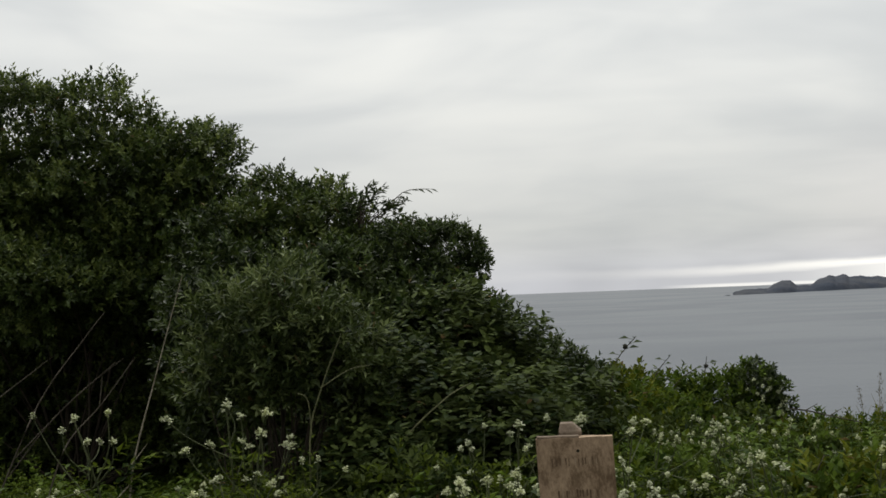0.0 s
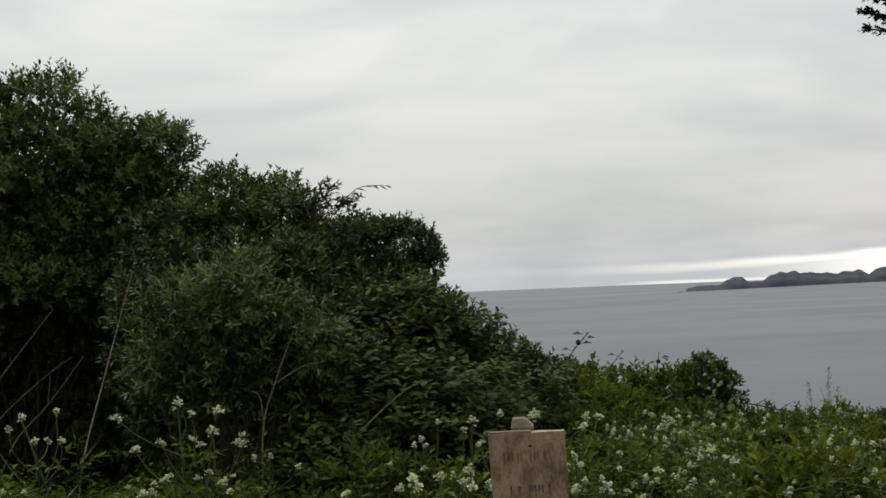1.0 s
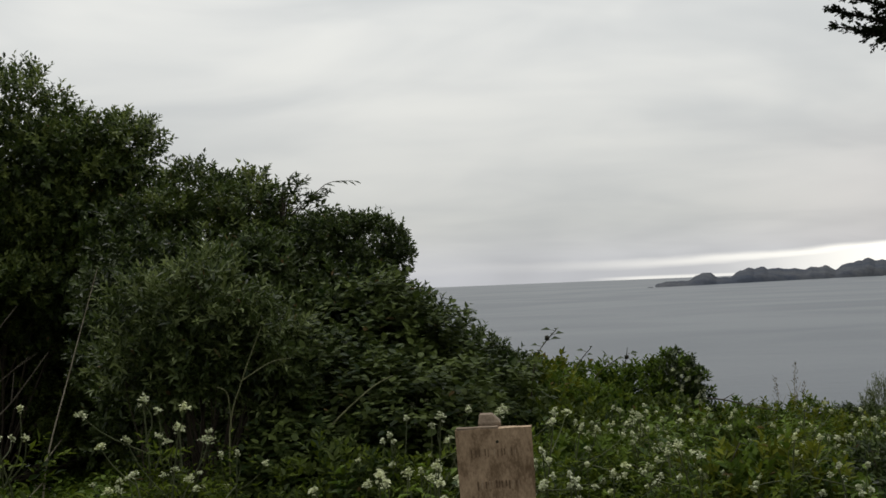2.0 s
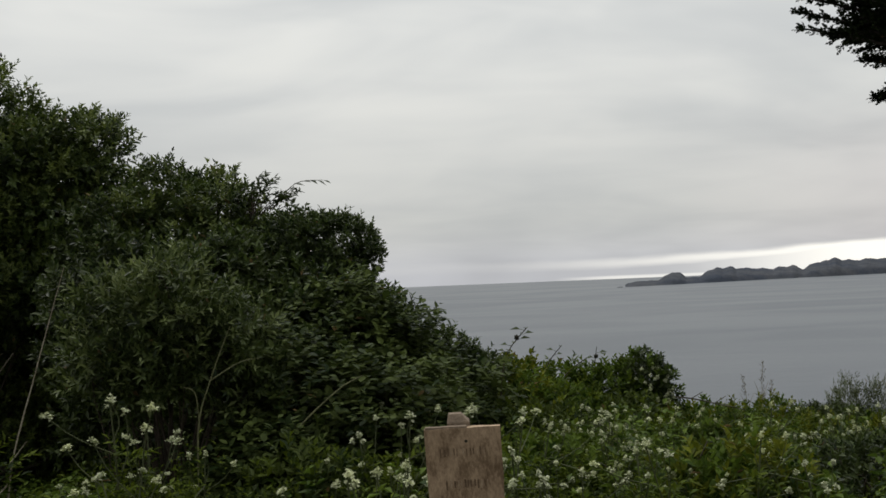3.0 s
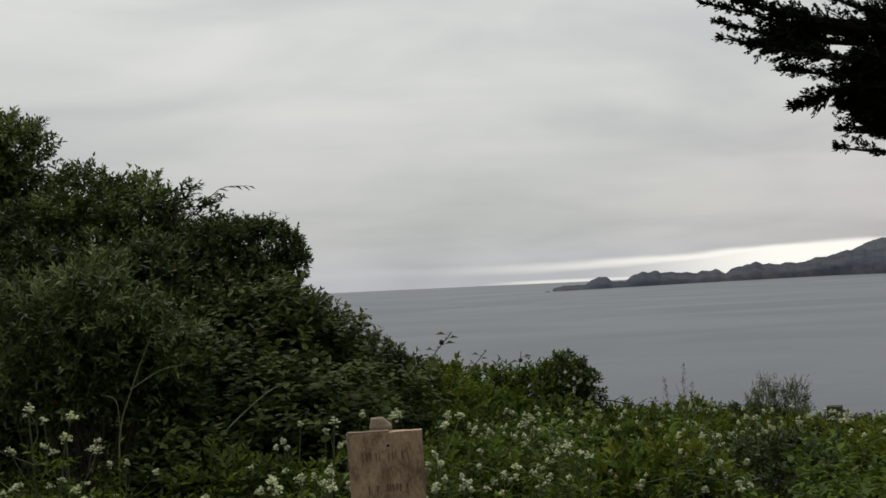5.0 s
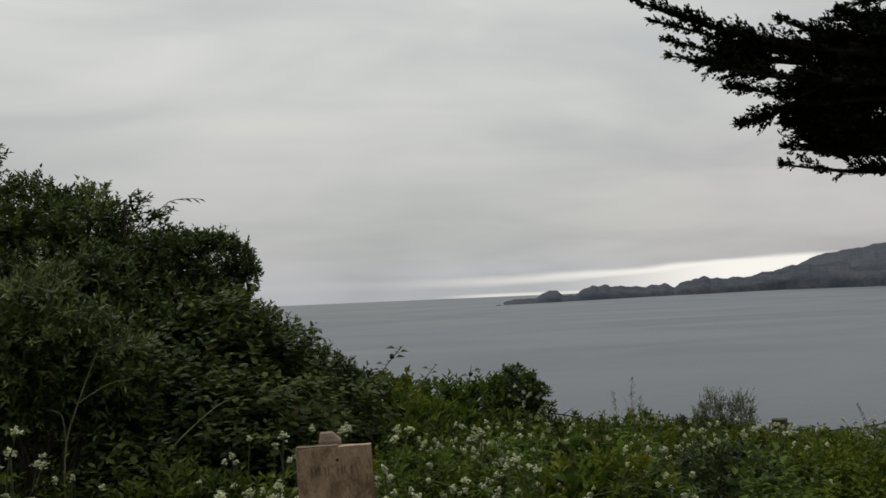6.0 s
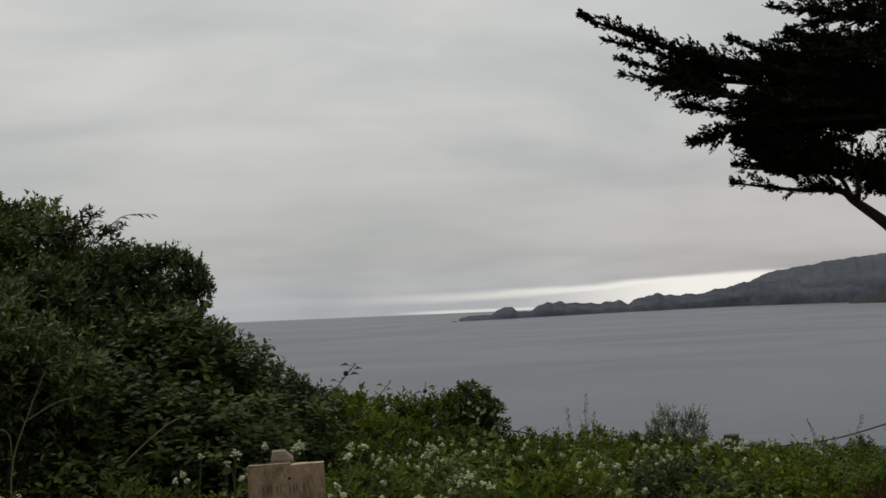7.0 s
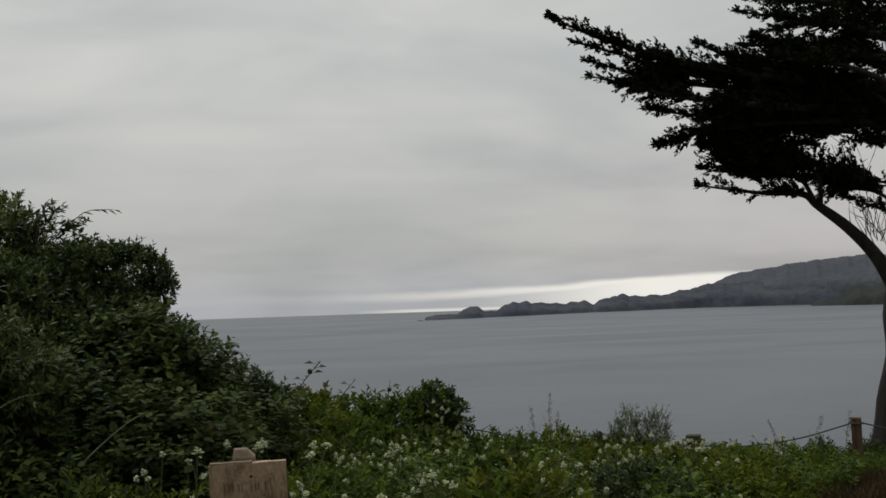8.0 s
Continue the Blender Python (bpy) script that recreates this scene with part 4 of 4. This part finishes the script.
def build_sign():
    thing = tagged(new("sign"), "weathered brown wooden trail sign on a stubby post", "sign")
    thing.matrix_basis = pose(0.480, 3.965, 0.0, 0, -1.7, -6.4)
    board = part("board", slab((0.272, 0.036, 0.62), 0.004, SIGNWOOD, "board", 3, 0.004, 9), thing, "flat brown board with faint carved marks")
    board.location = (0.0, 0.0, 0.73)
    cap = part("top_edge", slab((0.150, 0.030, 0.012), 0.003, SIGNEDGE, "top_edge", 5, 0.003, 4), board, "greyed split top edge")
    cap.location = (-0.058, 0.000, 0.311)
    bm = bmesh.new()
    bmesh.ops.create_cube(bm, size=1.0)
    for v in bm.verts:
        v.co = Vector((v.co.x * 0.082, v.co.y * 0.085, v.co.z * 1.13))
    top = [f for f in bm.faces if f.normal.z > 0.9]
    made = bmesh.ops.inset_region(bm, faces=top, thickness=0.026)
    for f in top:
        for v in f.verts:
            v.co.z += 0.030
            v.co.x -= 0.012
    bmesh.ops.bevel(bm, geom=bm.edges[:], offset=0.002, segments=1, affect="EDGES")
    post = part("post", from_bm("post", bm, SIGNEDGE), thing, "square grey post with a chamfered top")
    post.location = (-0.012, 0.062, 0.490)
    # two worn rows of letters that cannot be read
    rng = np.random.default_rng(91)
    for z, x0, x1, tall in ((0.225, -0.085, 0.075, 0.030), (0.110, -0.070, 0.090, 0.030), (0.0, -0.08, 0.08, 0.030)):
        x = x0
        while x < x1:
            wide = rng.uniform(0.003, 0.007)
            h = tall * rng.uniform(0.75, 1.1)
            mark = part("letter_bar", slab((wide, 0.003, h), 0.001, LETTER if rng.random() < 0.6 else CARVED, "letter_bar", cuts=0), board)
            mark.location = (x + wide / 2, -0.0185, z + rng.normal() * 0.002)
            x += wide + rng.uniform(0.004, 0.010)
    bm = bmesh.new()
    bmesh.ops.create_cone(bm, cap_ends=True, segments=7, radius1=0.008, radius2=0.005, depth=0.004, matrix=pose(0.012, -0.0185, 0.262, 90, 0, 15))
    part("knot_hole", from_bm("knot_hole", bm, BUD), board, "small dark knot hole")


# ---- rope fence ----
def build_fence():
    for name, label, x, y, z0, z1, wide, mat in (("fence_post", "square brown wooden fence post holding a rope", 9.49, 12.87, -1.05, -0.18, 0.13, POSTWOOD),
                                                 ("fence_post", "short mossy old post with a rope tied to it", 7.65, 14.03, -1.0, -0.42, 0.19, OLDPOST)):
        thing = tagged(new(name), label, "post", "posts of the rope fence")
        thing.matrix_basis = pose(x, y, z0, 0, 0, -34)
        h = z1 - z0
        body = part("shaft", slab((wide, wide, h), 0.01, mat, "shaft", 4, 0.008, 5), thing)
        body.location = (0, 0, h / 2)
        ring = np.stack([np.cos(np.linspace(0, 6.283, 15)) * wide * 0.70, np.sin(np.linspace(0, 6.283, 15)) * wide * 0.70, np.full(15, h - 0.07)], -1)
        part("rope_loop", mesh_of("rope_loop", *tube_rows(ring, 0.012, 0.012, 6), ROPE, True), thing)
    line = bend([(7.65, 14.0, -0.56), (8.0, 13.85, -0.585), (8.38, 13.61, -0.565), (8.89, 13.28, -0.46), (9.45, 12.9, -0.25)], 40)
    rope = new("rope", mesh_of("rope", *tube_rows(line, 0.011, 0.011, 6), ROPE, True))
    tagged(rope, "dark sagging rope strung between two posts", "rope")
    line = bend([(7.62, 14.0, -0.56), (7.3, 14.15, -0.60), (6.95, 14.2, -0.5)], 16)
    tagged(new("rope", mesh_of("rope", *tube_rows(line, 0.011, 0.011, 6), ROPE, True)), "loose rope end drooping from the old post", "rope")
    line = bend([(9.55, 12.82, -0.25), (10.6, 12.2, -0.5), (11.8, 11.4, -0.42)], 30)
    tagged(new("rope", mesh_of("rope", *tube_rows(line, 0.011, 0.011, 6), ROPE, True)), "dark sagging rope running on from the post", "rope")


# ---- cypress ----
def build_cypress():
    rng = np.random.default_rng(101)
    root = np.array([11.15, 14.15, -1.3])
    tree = tagged(new("cypress_tree"), "dark wind-swept cypress with flat layered branches", "tree")
    tree.location = root
    trunk = [(10.98, 14.25, -1.3), (11.12, 14.16, -0.4), (11.26, 14.06, 0.6), (11.26, 14.06, 1.5), (11.6, 13.95, 3.0), (12.2, 13.8, 4.6), (12.8, 13.7, 6.2), (13.2, 13.7, 7.6)]
    v, f = tube_rows(bend(trunk, 30) - root, 0.32, 0.10, 14)
    v = v + 0.02 * np.sin(v * 9.0 + v[:, ::-1] * 5)
    part("trunk", mesh_of("trunk", v, f, CYPRESS_BARK, True), tree, "thick dark leaning trunk")
    limbs = []

    def bough(points, radius, bare, thick):
        limbs.append((points, radius, bare, thick))

    # the bare limb that leaves the trunk low and carries the lower pads
    bough([(11.25, 14.06, 1.4), (10.95, 14.15, 2.02), (10.55, 14.25, 2.48), (10.1, 14.35, 2.84), (9.78, 14.3, 3.02), (9.2, 14.5, 3.06), (8.40, 14.96, 3.23)], 0.13, 0.60, 0.85)
    bough([(10.1, 14.3, 2.85), (9.8, 13.95, 3.3), (9.35, 14.18, 3.42), (8.46, 14.72, 3.60)], 0.04, 0.25, 0.8)
    bough([(10.0, 14.3, 2.9), (9.6, 14.1, 3.25), (9.2, 14.3, 3.28), (8.8, 14.5, 3.34)], 0.04, 0.2, 0.7)
    # the long level boughs that reach out to sea, one over the other
    bough([(12.0, 13.85, 3.8), (10.6, 13.7, 4.0), (9.29, 13.74, 4.02), (8.27, 14.37, 3.98), (7.97, 14.53, 3.86), (7.65, 14.7, 3.81)], 0.07, 0.3, 0.8)
    bough([(12.0, 13.85, 4.0), (10.6, 13.8, 4.1), (9.4, 13.91, 4.08), (8.37, 14.54, 4.22), (7.63, 14.94, 4.39)], 0.09, 0.3, 0.9)
    bough([(12.1, 13.85, 4.2), (10.6, 13.7, 4.2), (9.18, 13.57, 4.2), (7.9, 14.35, 4.46), (6.70, 14.94, 4.87)], 0.10, 0.3, 0.95)
    bough([(12.1, 13.85, 4.3), (10.8, 13.9, 4.4), (9.47, 13.98, 4.5), (8.08, 14.82, 4.79), (6.85, 15.42, 5.21)], 0.10, 0.3, 0.95)
    bough([(12.2, 13.85, 4.4), (10.6, 13.8, 4.6), (9.18, 13.81, 4.68), (7.95, 14.55, 5.04), (6.99, 15.03, 5.45), (6.26, 15.34, 5.84)], 0.12, 0.3, 0.9)
    bough([(8.7, 14.3, 4.78), (7.99, 14.64, 4.90), (7.25, 15.01, 5.22), (6.60, 15.31, 5.47)], 0.04, 0.1, 0.55)
    bough([(10.2, 13.7, 4.6), (9.0, 13.81, 4.78), (8.53, 14.1, 5.03), (8.16, 14.31, 5.26)], 0.05, 0.2, 0.55)
    bough([(10.6, 13.2, 4.5), (9.58, 12.8, 4.63), (9.11, 13.14, 4.77), (8.77, 13.37, 4.91)], 0.05, 0.3, 0.6)
    bough([(12.1, 13.8, 4.5), (11.0, 13.3, 4.8), (9.77, 13.03, 4.89), (9.16, 13.47, 5.05), (8.74, 13.74, 5.24)], 0.08, 0.3, 0.8)
    bough([(12.2, 13.8, 4.7), (11.2, 13.5, 5.1), (9.9, 13.18, 5.31), (9.29, 13.62, 5.50), (8.69, 14.0, 5.67)], 0.08, 0.3, 0.85)
    bough([(12.4, 13.8, 5.2), (11.2, 13.7, 5.6), (10.03, 13.59, 5.74), (9.18, 14.17, 5.95), (8.56, 14.55, 6.10)], 0.09, 0.3, 0.9)
    bough([(12.6, 13.7, 5.7), (11.4, 13.9, 6.6), (10.3, 14.2, 6.9), (9.5, 14.4, 7.0)], 0.08, 0.3, 1.0)
    # boughs beside the trunk
    bough([(11.9, 13.9, 3.9), (11.5, 14.6, 4.3), (10.9, 15.4, 4.3), (10.2, 16.2, 4.6)], 0.08, 0.2, 1.0)
    bough([(11.5, 14.0, 2.5), (11.1, 14.1, 2.95), (10.6, 14.1, 3.1), (10.1, 14.2, 3.22)], 0.04, 0.3, 0.7)
    bough([(11.6, 14.0, 2.9), (11.2, 14.1, 3.15), (10.7, 14.1, 3.2)], 0.04, 0.2, 0.6)
    bough([(11.5, 14.0, 2.2), (11.15, 14.0, 2.65), (10.7, 14.05, 2.85), (10.4, 14.1, 2.95)], 0.03, 0.3, 0.6)
    # the landward half of the crown and its top
    bough([(11.9, 13.9, 3.7), (12.8, 13.5, 4.4), (13.8, 13.1, 4.6), (15.0, 12.6, 4.7)], 0.10, 0.25, 1.0)
    bough([(12.3, 13.8, 4.8), (13.3, 14.4, 5.4), (14.4, 15.0, 5.6), (15.4, 15.6, 5.7)], 0.10, 0.25, 1.0)
    bough([(12.7, 13.7, 6.0), (13.6, 13.2, 6.6), (14.6, 12.7, 6.8), (15.4, 12.4, 6.8)], 0.08, 0.2, 1.0)
    bough([(13.2, 13.7, 7.6), (12.6, 14.0, 8.2), (11.6, 14.3, 8.4), (10.6, 14.6, 8.4)], 0.08, 0.1, 1.0)
    bough([(13.2, 13.7, 7.6), (14.0, 13.5, 8.2), (15.0, 13.3, 8.3)], 0.08, 0.1, 1.0)
    # shorter boughs that close the middle of the crown: start box, then how far they run seaward
    for count, low, high, run in ((34, (9.6, 13.4, 3.95), (11.6, 14.6, 5.0), (0.7, 1.6)), (18, (10.2, 13.3, 5.0), (12.0, 14.3, 6.2), (0.5, 1.2)),
                                  (14, (8.9, 13.9, 4.05), (9.7, 14.7, 4.75), (0.5, 1.0)), (9, (8.0, 14.4, 4.45), (8.9, 14.9, 4.85), (0.5, 0.9)), (20, (9.0, 14.0, 3.2), (9.75, 14.6, 4.0), (0.4, 0.8)), (10, (10.3, 13.9, 2.9), (11.0, 14.3, 3.25), (0.3, 0.7)), (14, (10.5, 13.2, 3.5), (11.4, 14.0, 4.3), (0.1, 0.5)), (10, (9.8, 13.6, 3.85), (10.6, 14.2, 4.05), (0.3, 0.8)), (6, (9.7, 13.9, 3.3), (9.9, 14.2, 3.8), (0.3, 0.6))):
        for _ in range(count):
            a = rng.uniform(low, high)
            e = a + np.array([-rng.uniform(*run), rng.uniform(0.0, 0.6), rng.uniform(-0.05, 0.25)])
            bough([tuple(a), tuple((a + e) / 2 + [0, 0, 0.06]), tuple(e)], 0.04, 0.0, 0.85)
    bases, axes, twigs = [], [], []
    for points, radius, bare, thick in limbs:
        line = bend(points, 36)
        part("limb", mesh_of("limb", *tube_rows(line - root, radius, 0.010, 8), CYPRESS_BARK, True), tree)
        length = np.linalg.norm(np.diff(line, axis=0), axis=1).sum()
        n = int(36 * length * (1 - bare))
        u = bare + (1 - bare) * rng.random(n)
        at = u * 35
        i = np.clip(at.astype(int), 0, 34)
        p = line[i] + (line[i + 1] - line[i]) * (at - i)[:, None]
        way = unit(line[i + 1] - line[i])
        side = unit(np.cross(way, [0, 0, 1.0])) * rng.choice([-1, 1], n)[:, None]
        # flat sprays: forward and sideways, their tips turned up a little, few hanging
        d = unit(way * rng.uniform(0.6, 1.2, n)[:, None] + side * rng.uniform(0.1, 1.0, n)[:, None] + np.array([0, 0, 1.0]) * rng.normal(0.10, 0.36, n)[:, None])
        reach = (0.09 + 0.58 * (1 - (u - bare) / (1 - bare)) ** 0.8) * thick * rng.uniform(0.35, 1.1, n)
        for q, dd, L in zip(p, d, reach):
            m = max(5, int(L * 44))
            s = np.sort(rng.random(m)) * L
            bases.append(q + dd * s[:, None] + rng.normal(0, 0.014, (m, 3)) + np.array([0, 0, 0.14]) * (s[:, None] / max(L, 0.2)) ** 2 * L)
            axes.append(unit(dd * 0.9 + np.array([0, 0, 0.18]) + rng.normal(0, 0.26, (m, 3))))
            if L > 0.3:
                twigs.append(tube_rows(np.stack([q, q + dd * L * 0.5, q + dd * L]), 0.012, 0.004, 4))
    base, axis = np.concatenate(bases), np.concatenate(axes)
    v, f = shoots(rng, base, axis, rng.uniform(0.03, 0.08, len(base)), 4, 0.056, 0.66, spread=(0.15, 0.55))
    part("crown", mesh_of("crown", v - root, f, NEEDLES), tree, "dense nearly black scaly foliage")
    v, f = pile(twigs)
    part("twig_work", mesh_of("twig_work", v - root, f, CYPRESS_BARK), tree, kind="stuff")
    # bare dead twigs in the gap beside the trunk
    for k in range(52):
        a = np.array([10.9, 14.1, 2.3]) + rng.normal(0, 0.12, 3)
        e = a + np.array([rng.uniform(-0.5, 0.4), rng.normal(0, 0.2), rng.uniform(0.1, 1.0)])
        if k >= 26:
            a = np.array([10.5, 14.0, 3.15]) + rng.normal(0, 0.15, 3) * [1, 1, 0.4]
            e = a + np.array([rng.uniform(-0.6, 0.2), rng.normal(0, 0.15), rng.uniform(0.2, 0.7)])
        v, f = tube_rows(bend([a, (a + e) / 2 + rng.normal(0, 0.08, 3), e], 6), 0.008, 0.003, 4)
        part("dead_twig", mesh_of("dead_twig", v - root, f, CYPRESS_BARK), tree, "bare dead twig")


build_shrubs()
build_herbs()
build_flowers()
build_stalks()
build_sprigs()
build_sign()
build_fence()
build_cypress()
